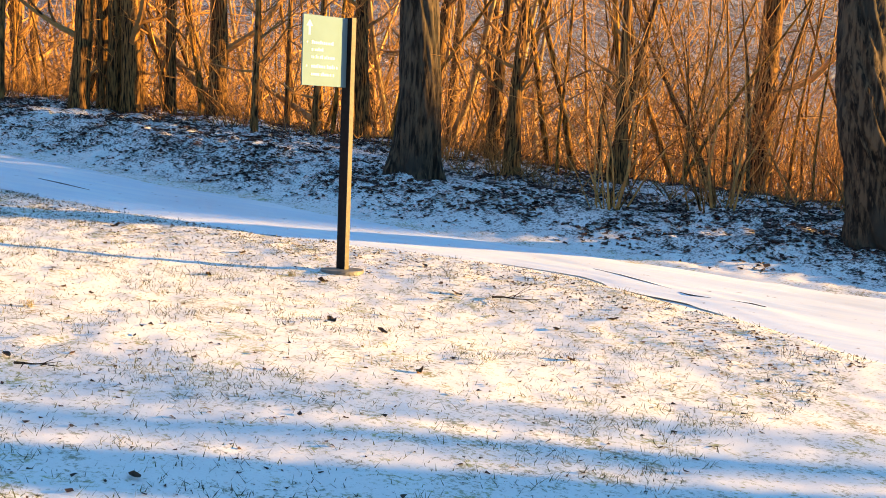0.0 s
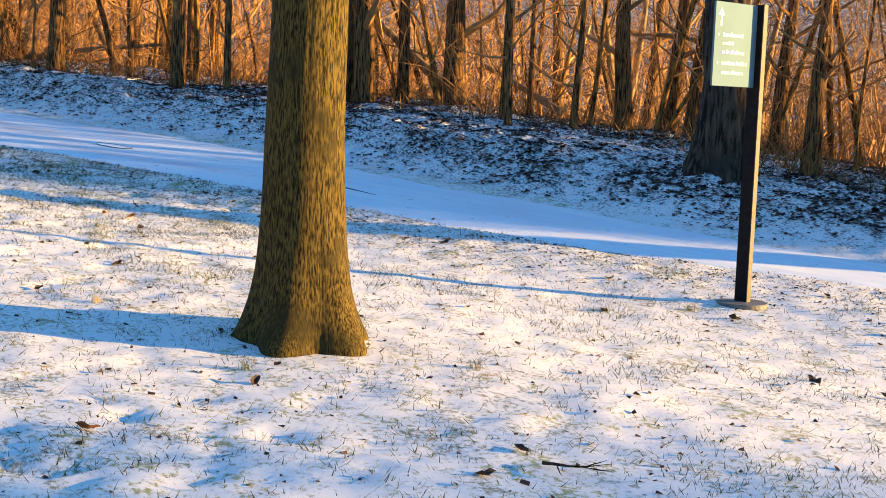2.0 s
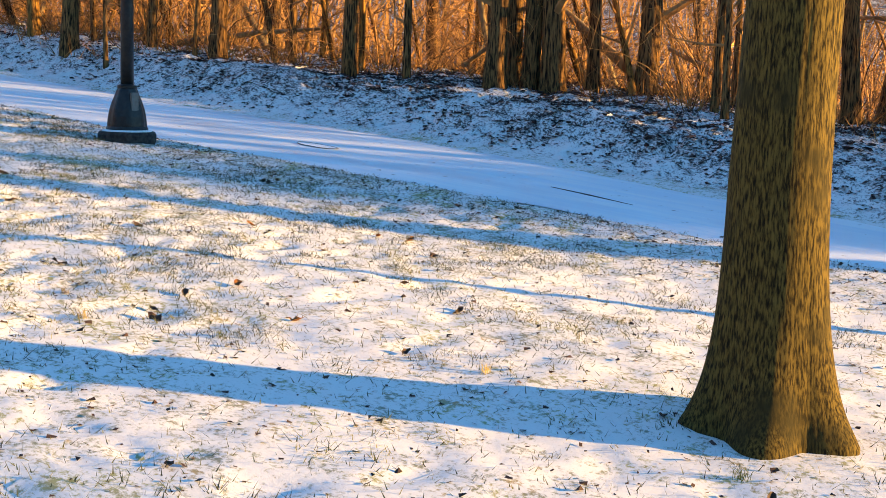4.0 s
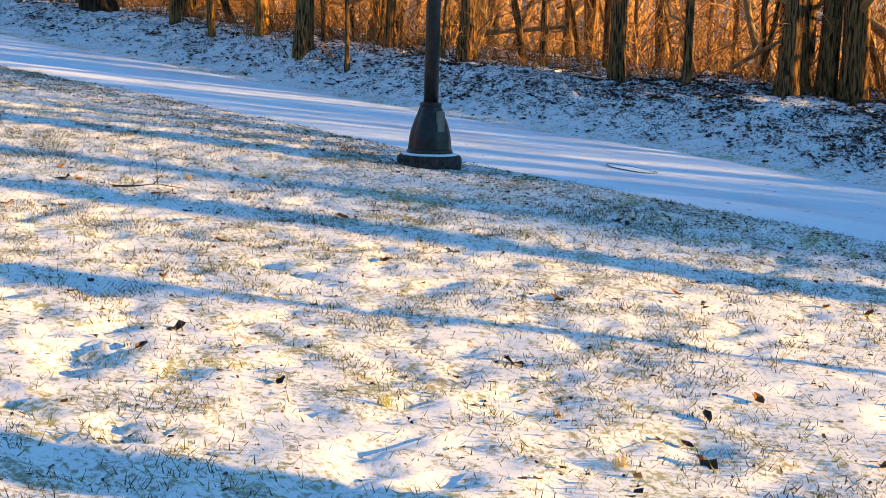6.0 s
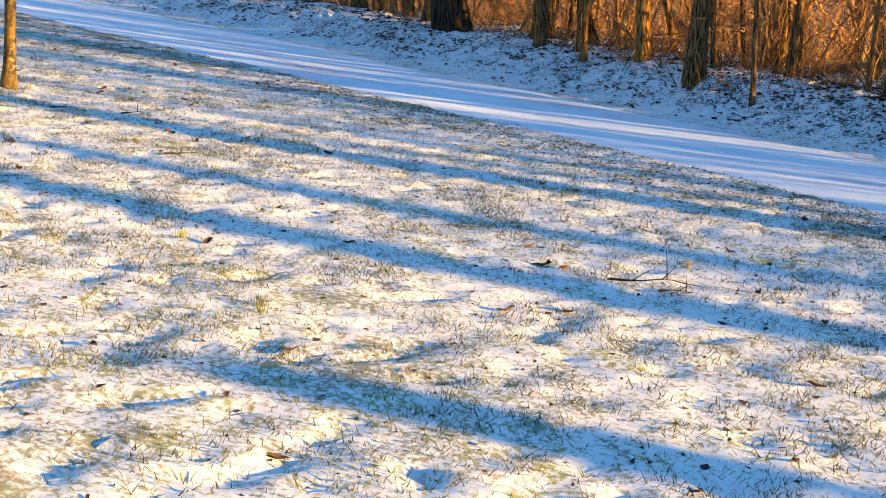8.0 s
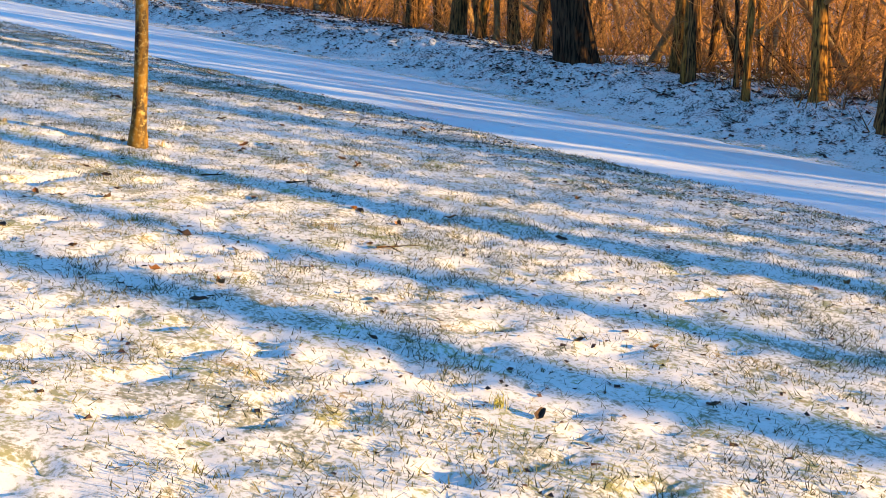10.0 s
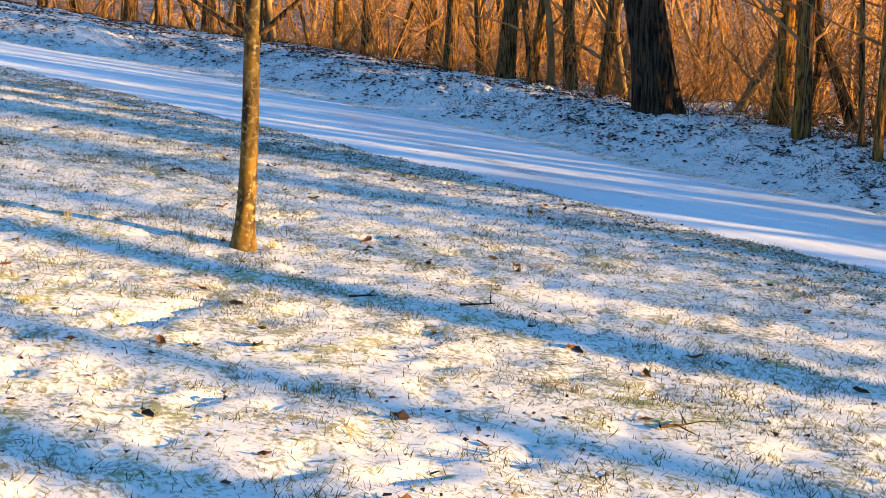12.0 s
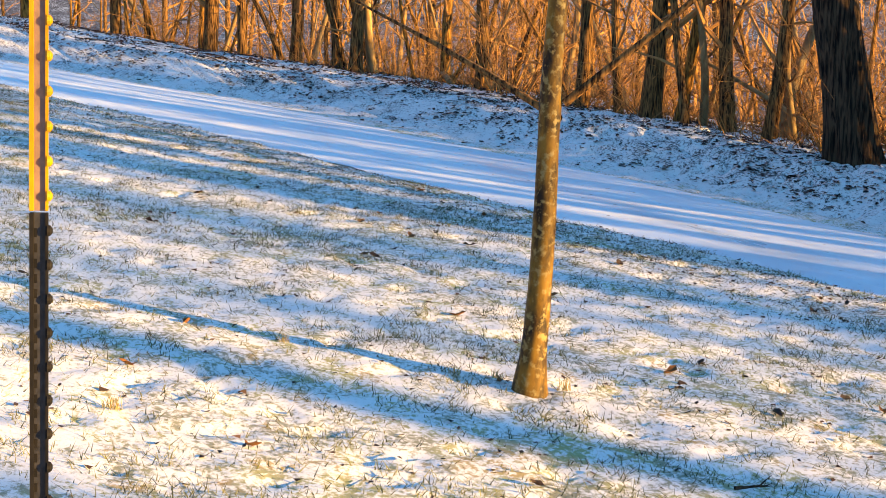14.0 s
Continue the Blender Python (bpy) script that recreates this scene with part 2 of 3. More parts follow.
PANEL = surface("sage_green_panel", (.115, .205, .24), (.13, .225, .26), 3, .7, relief=.03, spec=.15)
WHITE = surface("white_print", (.62, .62, .60), (.70, .70, .67), 10, .6, relief=0)
IRON = surface("bronze_green_lamp_paint", (.008, .009, .009), (.018, .018, .017), 22, .38, relief=.15, c3=(.03, .026, .021), scale3=6)
CONCRETE = surface("dark_concrete", (.018, .017, .016), (.05, .046, .042), 24, .9, relief=.6)
# marker post colours with sun and shade put in: tan, yellow, charcoal
GALV = surface("sunlit_tan_steel", (.16, .105, .085), (.22, .145, .115), 30, .6, relief=.2)
YELLOW = surface("sunlit_yellow_steel", (.40, .19, .004), (.48, .235, .006), 18, .5, relief=.1)
CHARCOAL = surface("shaded_black_steel", (.010, .010, .013), (.028, .028, .034), 24, .5, relief=.1)
PLATE = surface("grey_plate_paint", (.12, .12, .105), (.17, .165, .15), 18, .5, relief=.1)
GLASS_W = surface("frosted_lamp_glass", (.7, .7, .66), (.76, .76, .72), 8, .35, relief=0)

# ---- ground ----
def axis(dense0, dense1, step, far0, far1):
    core = list(np.arange(dense0, dense1 + step / 2, step))
    out, s, p = [], step, dense1
    while p < far1:
        s *= 1.12
        p += s
        out.append(p)
    pre, s, p = [], step, dense0
    while p > far0:
        s *= 1.12
        p -= s
        pre.append(p)
    return np.array(pre[::-1] + core + out)


def sheet(name, xs, ys, zfun, material):
    gx, gy = np.meshgrid(xs, ys, indexing="ij")
    gz = zfun(gx, gy)
    nx, ny = gx.shape
    co = np.stack([gx, gy, gz], -1).reshape(-1, 3)
    idx = np.arange(nx * ny).reshape(nx, ny)
    quads = np.stack([idx[:-1, :-1], idx[1:, :-1], idx[1:, 1:], idx[:-1, 1:]], -1).reshape(-1, 4)
    me = bpy.data.meshes.new(name)
    me.vertices.add(len(co))
    me.vertices.foreach_set("co", co.ravel())
    me.loops.add(quads.size)
    me.loops.foreach_set("vertex_index", quads.ravel())
    me.polygons.add(len(quads))
    me.polygons.foreach_set("loop_start", np.arange(0, quads.size, 4))
    me.polygons.foreach_set("use_smooth", np.ones(len(quads), bool))
    me.materials.append(material)
    me.update()
    me.validate()
    return new(name, me), gx.ravel(), gy.ravel()


def litter_amount(x, y):
    d = y - np.interp(x, FAR_X, FAR_Y)
    full = ease((d - .05) / 1.2) * (1 - .4 * ease((d - 4.5) / 5))
    return full * (.52 + .48 * ease((x + 16) / 7))


ground, px, py = sheet("ground", axis(-24, 5, .055, -900, 700), axis(-9.2, 5.5, .055, -700, 1500), height, LAWN)
verge = ease(1 - np.abs(py - np.interp(px, NEAR_X, NEAR_Y) + .7) / 1.3) * ease((-px - 2) / 4) * (.35 + .65 * ease(lump(px * 2.3, py * 4, 71) + .5))
for attr, val in (("litter", litter_amount(px, py) + .06 * verge), ("thin_snow", (.45 + .55 * ease((-px - 1) / 5)) * (1 - .8 * ease((py - np.interp(px, FAR_X, FAR_Y)) / .5) * (1 - ease((py - np.interp(px, FAR_X, FAR_Y) - 5) / 4))) + .2 * ease(1 - np.abs(py - np.interp(px, NEAR_X, NEAR_Y) + .5) / .9) * ease((-px) / 3) + 1.3 * ease((py - np.interp(px, FAR_X, FAR_Y) - 7) / 8))):
    ground.data.attributes.new(attr, "FLOAT", "POINT").data.foreach_set("value", np.clip(val, -1, 3).astype(np.float32))
tagged(ground, "snow-dusted lawn and leafy wooded bank", "ground", kind="structure")


def path_strip():
    xs, ws = np.arange(-58, 8.5, .12), np.linspace(0, 1, 33)
    gx, gw = np.meshgrid(xs, ws, indexing="ij")
    a, b = np.interp(gx, NEAR_X, NEAR_Y), np.interp(gx, FAR_X, FAR_Y)
    a = a + .10 * lump(gx * 1.7, gx * 0, 21) + .05 * lump(gx * 6, gx * 0, 22)
    b = b + .10 * lump(gx * 1.6, gx * 0, 23) + .05 * lump(gx * 5, gx * 0, 24)
    gy = a + (b - a) * gw
    edge = np.minimum(gw, 1 - gw)
    rut = .005 * lump(gx * .15, gw * 8, 25) + .0025 * lump(gx * .4, gw * 20, 26)
    gz = base_height(gx, gy) + rut * ease(edge / .1) - .022 + .014 * ease(edge / .14)
    return gx, gy, gz


PX, PY, PZ = path_strip()
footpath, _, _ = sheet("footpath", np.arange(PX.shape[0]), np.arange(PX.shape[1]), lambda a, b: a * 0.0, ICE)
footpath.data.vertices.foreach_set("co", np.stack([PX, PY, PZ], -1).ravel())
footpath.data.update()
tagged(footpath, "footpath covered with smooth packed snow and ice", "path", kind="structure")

# ---- trees ----
def grow(geo, p, way, length, r, depth, rng, sides=5, up=.25, kids=4, bend=.36):
    """A limb with its side shoots."""
    n = 4 if depth else 3
    pts, rad, d, q = [Vector(p)], [r], Vector(way).normalized(), Vector(p)
    for i in range(n):
        d = (d + Vector((rng.uniform(-bend, bend), rng.uniform(-bend, bend), rng.uniform(-bend, bend) + up * .3))).normalized()
        q = q + d * (length / n)
        pts.append(q.copy())
        rad.append(r * (1 - .85 * (i + 1) / n))
    geo.tube(pts, rad, sides, cap=False)
    if depth:
        for k in range(kids):
            i = rng.randint(1, n - 1)
            f = rng.random()
            start = pts[i].lerp(pts[i + 1], f)
            side = Vector((rng.uniform(-1, 1), rng.uniform(-1, 1), rng.uniform(-.3, .9))).normalized()
            along = (pts[i + 1] - pts[i]).normalized()
            grow(geo, start, along * .5 + side, length * rng.uniform(.35, .65), max(.004, rad[i] * .5), depth - 1, rng, max(3, sides - 1), up, kids, bend)


def trunk_geo(rng, r, tall, lean=(0, 0), sides=14, rough=.06, flare=1.6, twist=0.0, rings=22, curve=.3, low=-.25, ridges=7):
    """A trunk from below the soil up to `tall`, with flared roots and furrowed bark."""
    pts, rad = [], []
    ph = rng.uniform(0, 6)
    for i in range(rings + 1):
        t = (i / rings) ** 1.35
        h = low + (tall - low) * t
        hh = max(h, 0)
        pts.append((lean[0] * hh + curve * r * math.sin(hh * .9 + ph) * min(1, hh), lean[1] * hh + curve * r * math.cos(hh * .8 + ph) * min(1, hh), h))
        rad.append(r * (1 - .75 * (hh / tall) ** 1.1) * (1 + (flare - 1) * math.exp(-max(h, 0) / (1.1 * r + .04))))

    def swell(a, i):
        h = pts[i][2]
        root = .28 * (flare - 1) * math.exp(-max(h, 0) / (1.2 * r)) * math.cos(5 * a + ph)
        a2 = a + twist * h
        v = Vector((math.cos(a2) * ridges / 3, math.sin(a2) * ridges / 3, h * 1.1 + ph))
        v += Vector((noise.noise(v * .5), noise.noise(v * .5 + Vector((9, 0, 0))), 0)) * .8
        fur = .55 - 2.2 * abs(noise.noise(v)) + .5 * noise.noise(v * 2.3)
        return 1 + root + rough * fur
    return Geo().tube(pts, rad, sides, swell), pts, rad


def tree(x, y, r, tall, lean=(0, 0), bark=None, name="tree", label="", rng=None, limbs=7, first=2.2, sides=12, rough=.06, flare=1.5, rings=20, kids=4, depth=2, twist=0.0, curve=.3, group="trees of the wood", limb_len=.45, ridges=7, twig=None):
    rng = rng or random.Random(int(x * 977 + y * 131))
    root = thing(name, pose(x, y, ground_at(x, y)), label or "bare dark-barked tree at the edge of the wood", "tree", group)
    g, pts, rad = trunk_geo(rng, r, tall, lean, sides, rough, flare, twist, rings, curve, ridges=ridges)
    part("trunk", g, bark or BARK_DARK, root, smooth=True)
    c = Geo()
    for k in range(limbs):
        h = first + (tall * .97 - first) * (k + rng.random() * .7) / limbs
        i = min(range(len(pts)), key=lambda j: abs(pts[j][2] - h))
        a = rng.uniform(0, math.tau)
        grow(c, pts[i], (math.cos(a), math.sin(a), rng.uniform(.3, .9)), tall * limb_len * rng.uniform(.5, 1) * (1.1 - .6 * h / tall), max(.012, rad[i] * .42), depth, rng, 5, kids=kids)
    part("crown", c, twig or TWIG_DARK, root)
    return root


# large trees with a character of their own
tree(-.86, -3.335, .202, 9.5, (.012, -.006), BARK_LAWN, "lawn_tree", "stout olive-barked tree with flared roots standing on the lawn", random.Random(5), 9, 3.6, 130, .016, 1.58, 140, 4, 2, 0, .12, "", .4, ridges=26)
tree(-2.3, 4.62, .245, 10, (.015, .02), BARK_OLD, "old_tree", "thick gnarled grey tree with deeply furrowed bark beside the path", random.Random(8), 8, 3.2, 110, .10, 1.4, 130, 4, 2, .7, .3, "", .4, ridges=15)
tree(2.98, 4.62, .26, 9, (-.02, .0), BARK_OLD, "old_tree", "crooked knobbly old tree with snow caught in its bark", random.Random(11), 7, 3.4, 110, .17, 1.25, 120, 4, 2, 1.3, .75, "", .4, ridges=9)
tree(-20.98, 4.06, .265, 11, (-.085, -.14), BARK_BLACK, "old_tree", "broad leaning dark tree with furrowed bark at the wood's edge", random.Random(4), 8, 2.6, 100, .09, 1.3, 100, 4, 2, .1, .15, "", .4, ridges=12)

# trees along the wood's edge: x, y, radius, height, lean in x, lean in y
EDGE = (
    (-8.95, 5.75, .14, 9, .00, .02), (-9.1, 6.4, .10, 8, -.03, .0), (-8.75, 6.25, .12, 9, .01, .0), (-8.42, 6.3, .155, 10, -.02, .01),
    (-8.15, 6.85, .085, 8, .0, .02), (-7.55, 7.2, .145, 10, .0, .01), (-5.75, 5.95, .05, 6, -.04, .05), (-6.1, 6.35, .055, 6, .03, .0),
    (-6.4, 7.5, .05, 6, -.02, .02), (-5.0, 6.3, .05, 6, .05, .0), (-4.65, 7.0, .115, 9, -.05, .02), (-4.8, 8.5, .13, 9, .09, .0),
    (-4.2, 8.0, .11, 9, .10, .03), (-1.9, 6.3, .11, 9, .04, .0), (-2.7, 7.2, .09, 8, .06, .05), (-.5, 6.5, .09, 8, -.02, .0), (-.75, 6.7, .07, 7, .22, .05),
    (-9.95, 5.15, .055, 6, .0, .03), (-11.0, 5.2, .10, 8, -.01, .0), (-12.6, 5.7, .06, 7, .02, .0), (-12.2, 6.6, .07, 7, -.03, .0),
    (-13.0, 4.6, .12, 9, .0, .0), (-13.2, 4.35, .035, 5, .07, .0), (-14.15, 3.55, .035, 4.5, -.05, .02), (-14.7, 4.8, .07, 7, .04, .0),
    (-15.35, 3.8, .125, 9.5, -.005, .02), (-16.5, 4.0, .095, 9, -.07, .02), (-17.4, 3.75, .05, 6, .0, .0), (-18.45, 3.85, .06, 8, -.01, .0),
    (-17.8, 4.0, .035, 5, -.08, .0), (-18.6, 3.9, .06, 8, .02, .0), (-19.0, 4.45, .08, 8, -.06, .0), (-19.5, 4.6, .10, 9, .06, .0), (-20.2, 5.4, .06, 7, .15, .0),
    (-23.0, 4.9, .09, 8, .12, .0), (-23.9, 5.1, .10, 9, -.08, .0), (-24.6, 4.9, .08, 8, .13, .02), (-25.0, 4.7, .14, 9, .04, .0), (-25.9, 4.9, .07, 7, -.09, .0),
    (-26.5, 4.7, .10, 8, .0, .0), (-27.1, 5.2, .08, 8, .05, .0), (-29.2, 4.8, .11, 9, -.02, .0), (-30.6, 5.0, .09, 8, .06, .0), (-32.0, 4.0, .12, 9, .08, .0),
    (-33.2, 4.3, .10, 8, -.06, .0), (-35.5, 4.6, .13, 9, .04, .0), (-37.6, 4.4, .10, 8, .0, .0), (-38.9, 4.2, .17, 10, .0, .0), (-24.2, 4.6, .06, 6, -.2, .0),
    (-41.5, 3.0, .14, 9, .03, .0), (-43.5, 1.5, .12, 9, -.03, .0), (-46.0, -.5, .15, 9, .0, .0), (-40.2, 4.6, .09, 8, .05, .0), (-48.5, -3, .14, 9, .02, .0), (-51, -6, .15, 9, .0, .0),
)
for x, y, r, tall, lx, ly in EDGE:
    slim = r < .075
    if x > -6.6:
        tall = min(tall, 4.6 if x < -2.2 else 2.6 if x < -1.5 else 3.3)
    tree(x, y, r, tall, (lx, ly), BARK_SUNLIT if int(x * 10) % 3 == 0 and x < -16 else BARK_DARK, "slender_tree" if slim else "tree",
         "slender bare sapling among the brush at the wood's edge" if slim else "bare dark-barked tree at the edge of the wood",
         limbs=9 if slim else 10, first=.5 if slim else .9, sides=7 if slim else 24, rings=12 if slim else 34, rough=.06 if slim else .07, flare=1.25, kids=3, depth=2, ridges=3 if slim else 6, limb_len=.33)

# trees outside the view, whose long shadows cross the lawn
for x, y, r, tall in ((3.93, 7.05, .21, 9), (12.5, 2.6, .34, 12)):
    tree(x, y, r, tall, (0, 0), BARK_DARK, "tree", "bare dark-barked tree standing at the lawn's far side", limbs=8, first=4.6, kids=4, depth=2)

# unseen tree, added so that its branches mottle the near lawn with shade
tree(14, 4.6, .075, 7, (0, 0), BARK_DARK, "tree", "unseen bare low-branched tree added to mottle the near lawn with shade", limbs=26, first=.8, kids=5, depth=2, limb_len=.4)

# unseen tree, added for the soft crown shade left of the lawn tree
tree(25.05, 13.13, .11, 10.5, (0, 0), BARK_DARK, "tree", "unseen bare dense-crowned tree added to shade the near lawn", limbs=64, first=3.95, kids=5, depth=2, limb_len=.24)

# unseen tree, added so that its crown shades the young tree's upper trunk
tree(4.37, 11.0, .12, 11, (0, 0), BARK_DARK, "tree", "unseen bare dense-crowned tree added to shade the young tree's top", limbs=90, first=4.7, kids=6, depth=2, limb_len=.22)

# a second unseen crown, added to deepen that shade
tree(18.9, 7.97, .10, 10, (0, 0), BARK_DARK, "tree", "unseen bare dense-crowned tree added to shade the near lawn", limbs=70, first=3.5, kids=6, depth=2, limb_len=.2)

# deeper trees of the wood, from a few shared shapes
rng = random.Random(31)
shapes = []
for k in range(5):
    shapes.append(tree(-12 - 3 * k, 11 + k, rng.uniform(.09, .16), rng.uniform(8, 11), (rng.uniform(-.06, .06), 0), BARK_DARK, "tree", "bare tree deeper in the brushy wood", random.Random(100 + k), 9, 1.2, 8, .05, 1.3, 12, 4, 2, limb_len=.38, twig=TWIG))
placed = 0
while placed < 34:
    x, y = rng.uniform(-75, 1.5), rng.uniform(9, 26)
    x -= (y - 8) * .5
    if y < 8.5 + rng.random() * 6 and rng.random() < .3:
        continue
    s = rng.uniform(.75, 1.25)
    ob = copy_thing(rng.choice(shapes), pose(x, y, ground_at(x, y), rng.uniform(-3, 3), rng.uniform(-3, 3), rng.uniform(0, 360)))
    ob.scale = (s, s, s)
    placed += 1

# crooked saplings among the brush
rng = random.Random(64)
shapes = []
for k in range(5):
    shapes.append(tree(-10.2 - 4.1 * k, 7.4 + .3 * k, rng.uniform(.035, .075), rng.uniform(4, 6), (rng.uniform(-.25, .25), rng.uniform(-.1, .1)), (BARK_DARK, BARK_SUNLIT, DEADWOOD, BARK_SUNLIT, BARK_SUNLIT)[k], "sapling", ("crooked dark sapling among the brush", "crooked tan sapling among the brush", "bleached dead sapling among the brush", "crooked tan sapling among the brush", "crooked tan sapling among the brush")[k],
                       random.Random(300 + k), 9, .4, 7, .08, 1.3, 16, 3, 2, curve=1.6, limb_len=.3, twig=(TWIG_DARK, TWIG, TWIG_DARK, TWIG, TWIG_DARK)[k]))
n = 0
while n < 150:
    x = rng.uniform(-46, 1)
    edge = np.interp(x, (-50, -44, -38, -30, -24, -15, -9, -4, 3), (-3, 2, 4.2, 4.4, 5.0, 4.2, 6.6, 6.6, 5.2))
    y = edge + rng.random() ** 1.3 * 7
    across = -.585 * x + .811 * y
    if across < 5.2 or (x > -8 and y > 7 and rng.random() < .3):
        continue
    s = rng.uniform(.7, 1.3) * (.45 if across < 6.1 else .6 if across < 7 else 1)
    ob = copy_thing(rng.choice(shapes), pose(x, y, ground_at(x, y), rng.uniform(-22, 22), rng.uniform(-22, 22), rng.uniform(0, 360)))
    ob.scale = (s, s, s)
    n += 1

# ---- shrubs and brush ----
def shrub(k, x, y, stems, tall, spread, material, label, arch=False, coarse=False):
    rg = random.Random(200 + k)
    root = thing("shrub", pose(x, y, ground_at(x, y)), label, "shrub", "brush of the wood")
    for j in range(stems):
        a, b = rg.uniform(0, math.tau), rg.uniform(0, spread * .5)
        w = rg.uniform(.3, 1.3) if arch else rg.uniform(.05, .6)
        g = Geo()
        thick = j % 4 == 0
        if coarse:
            grow(g, (math.cos(a) * b, math.sin(a) * b, -.05), (math.cos(a) * w, math.sin(a) * w, 1), tall * rg.uniform(.6, 1.1), rg.uniform(.02, .04), 1, rg, 4, .12, 8, .2)
            part("stem", g, material, root)
            continue
        grow(g, (math.cos(a) * b, math.sin(a) * b, -.05), (math.cos(a) * w, math.sin(a) * w, 1), tall * rg.uniform(.5, 1.1), rg.uniform(.010, .021) if thick else rg.uniform(.006, .012), 2, rg, 5 if thick else 4, -.3 if arch else .12, 3, .40 if arch else .34)
        part("stem", g, rg.choice((material, material, TWIG, TWIG_DARK, BARK_DARK)), root)
    return root


kinds = [shrub(0, .15, 4.6, 14, 2.9, .5, TWIG, "tall tan shrub of thin bare stems"), shrub(1, 1.15, 5.3, 16, 2.5, .8, TWIG, "dense tan shrub of thin bare stems"),
         shrub(2, -3.0, 6.6, 13, 2.2, .7, TWIG_DARK, "brown tangle of bare brush"), shrub(3, -28.2, 4.6, 20, 2.4, .7, TWIG, "straw-coloured clump of upright bare stems"),
         shrub(4, -7, 8.4, 14, 2.6, 1.0, TWIG, "tan tangle of bare brush"),
         shrub(5, -11.5, 6.6, 12, 2.6, 1.2, TWIG, "arching tangle of tan canes", True), shrub(6, -19.4, 6.0, 12, 2.2, 1.0, TWIG_DARK, "arching tangle of brown canes", True),
         shrub(7, -16, 6.4, 13, 3.0, 1.4, TWIG, "arching tangle of tan canes", True)]
# stout-stemmed thicket, copied mostly out of view to block sun from the path
dense = shrub(8, 5.2, 9.4, 18, 2.5, 1.3, TWIG_DARK, "dense brown thicket of stout bare stems", coarse=True)
rng = random.Random(77)
n = 0
while n < 90:
    x = rng.uniform(-50, 2.6)
    edge = np.interp(x, (-50, -44, -38, -30, -24, -15, -9, -4, 3), (-3, 2, 4.2, 4.4, 5.0, 4.2, 6.6, 6.6, 5.2))
    y = edge + rng.random() ** 1.5 * 6.5
    across = -.585 * x + .811 * y
    if across < 4.6 or (x > -8 and y > 7 and rng.random() < .3):
        continue
    s = rng.uniform(.6, 1.15) * (.72 if y < edge + 1.2 else 1) * (.55 if across < 6.6 else .75 if across < 9 else 1)
    ob = copy_thing(rng.choice(kinds), pose(x, y, ground_at(x, y), rng.uniform(-8, 8), rng.uniform(-8, 8), rng.uniform(0, 360)))
    ob.scale = (s, s, s * rng.uniform(.8, 1.1))
    n += 1

# unseen thickets beside the wood's end, added towards the sun to shade the path
for across, depth, count in ((5.25, 1.6, 20), (3.5, 1.9, 38)):
    for k in range(count):
        x = rng.uniform(4.0, 8.3)
        y = (across + depth * rng.random() + .585 * x) / .811
        s = rng.uniform(.8, 1.05)
        ob = copy_thing(dense, pose(x, y, ground_at(x, y), rng.uniform(-8, 8), rng.uniform(-8, 8), rng.uniform(0, 360)))
        ob.scale = (s, s, s)

for k in range(5):
    x, y = rng.uniform(-2.5, 1.2), rng.uniform(10.5, 15)
    s = rng.uniform(.7, 1.0)
    ob = copy_thing(dense, pose(x, y, ground_at(x, y), rng.uniform(-8, 8), rng.uniform(-8, 8), rng.uniform(0, 360)))
    ob.scale = (s, s, s)

for k in range(9):
    x, y = rng.uniform(-3, 1.6), rng.uniform(8.2, 12)
    s = rng.uniform(.7, .95)
    ob = copy_thing(kinds[(2, 6)[k % 2]], pose(x, y, ground_at(x, y), rng.uniform(-8, 8), rng.uniform(-8, 8), rng.uniform(0, 360)))
    ob.scale = (s, s, s)

# thicker growth behind the first trees
for x0, x1, y0, y1, count in ((-2.2, 2.2, 7.0, 12, 28), (-44, -20, 6, 14, 34), (-20, -4, 9, 14, 16)):
    for k in range(count):
        x, y = rng.uniform(x0, x1), rng.uniform(y0, y1)
        s = rng.uniform(.7, 1.1) * (.72 if x > -4 else 1)
        ob = copy_thing(rng.choice(shapes), pose(x, y, ground_at(x, y), rng.uniform(-20, 20), rng.uniform(-20, 20), rng.uniform(0, 360)))
        ob.scale = (s, s, s)

# low brush thickening the wood's foot
n = 0
while n < 32:
    x = rng.uniform(-34, -3)
    edge = np.interp(x, (-50, -44, -38, -30, -24, -15, -9, -4, 3), (-3, 2, 4.2, 4.4, 5.0, 4.2, 6.6, 6.6, 5.2))
    y = edge + rng.uniform(.1, 3.2)
    if -.585 * x + .811 * y < 7:
        continue
    s = rng.uniform(.4, .75)
    ob = copy_thing(rng.choice(kinds[4:]), pose(x, y, ground_at(x, y), rng.uniform(-8, 8), rng.uniform(-8, 8), rng.uniform(0, 360)))
    ob.scale = (s * 1.2, s * 1.2, s)
    n += 1

# far thicket on the opposite slope
far = Geo()
rng = random.Random(55)
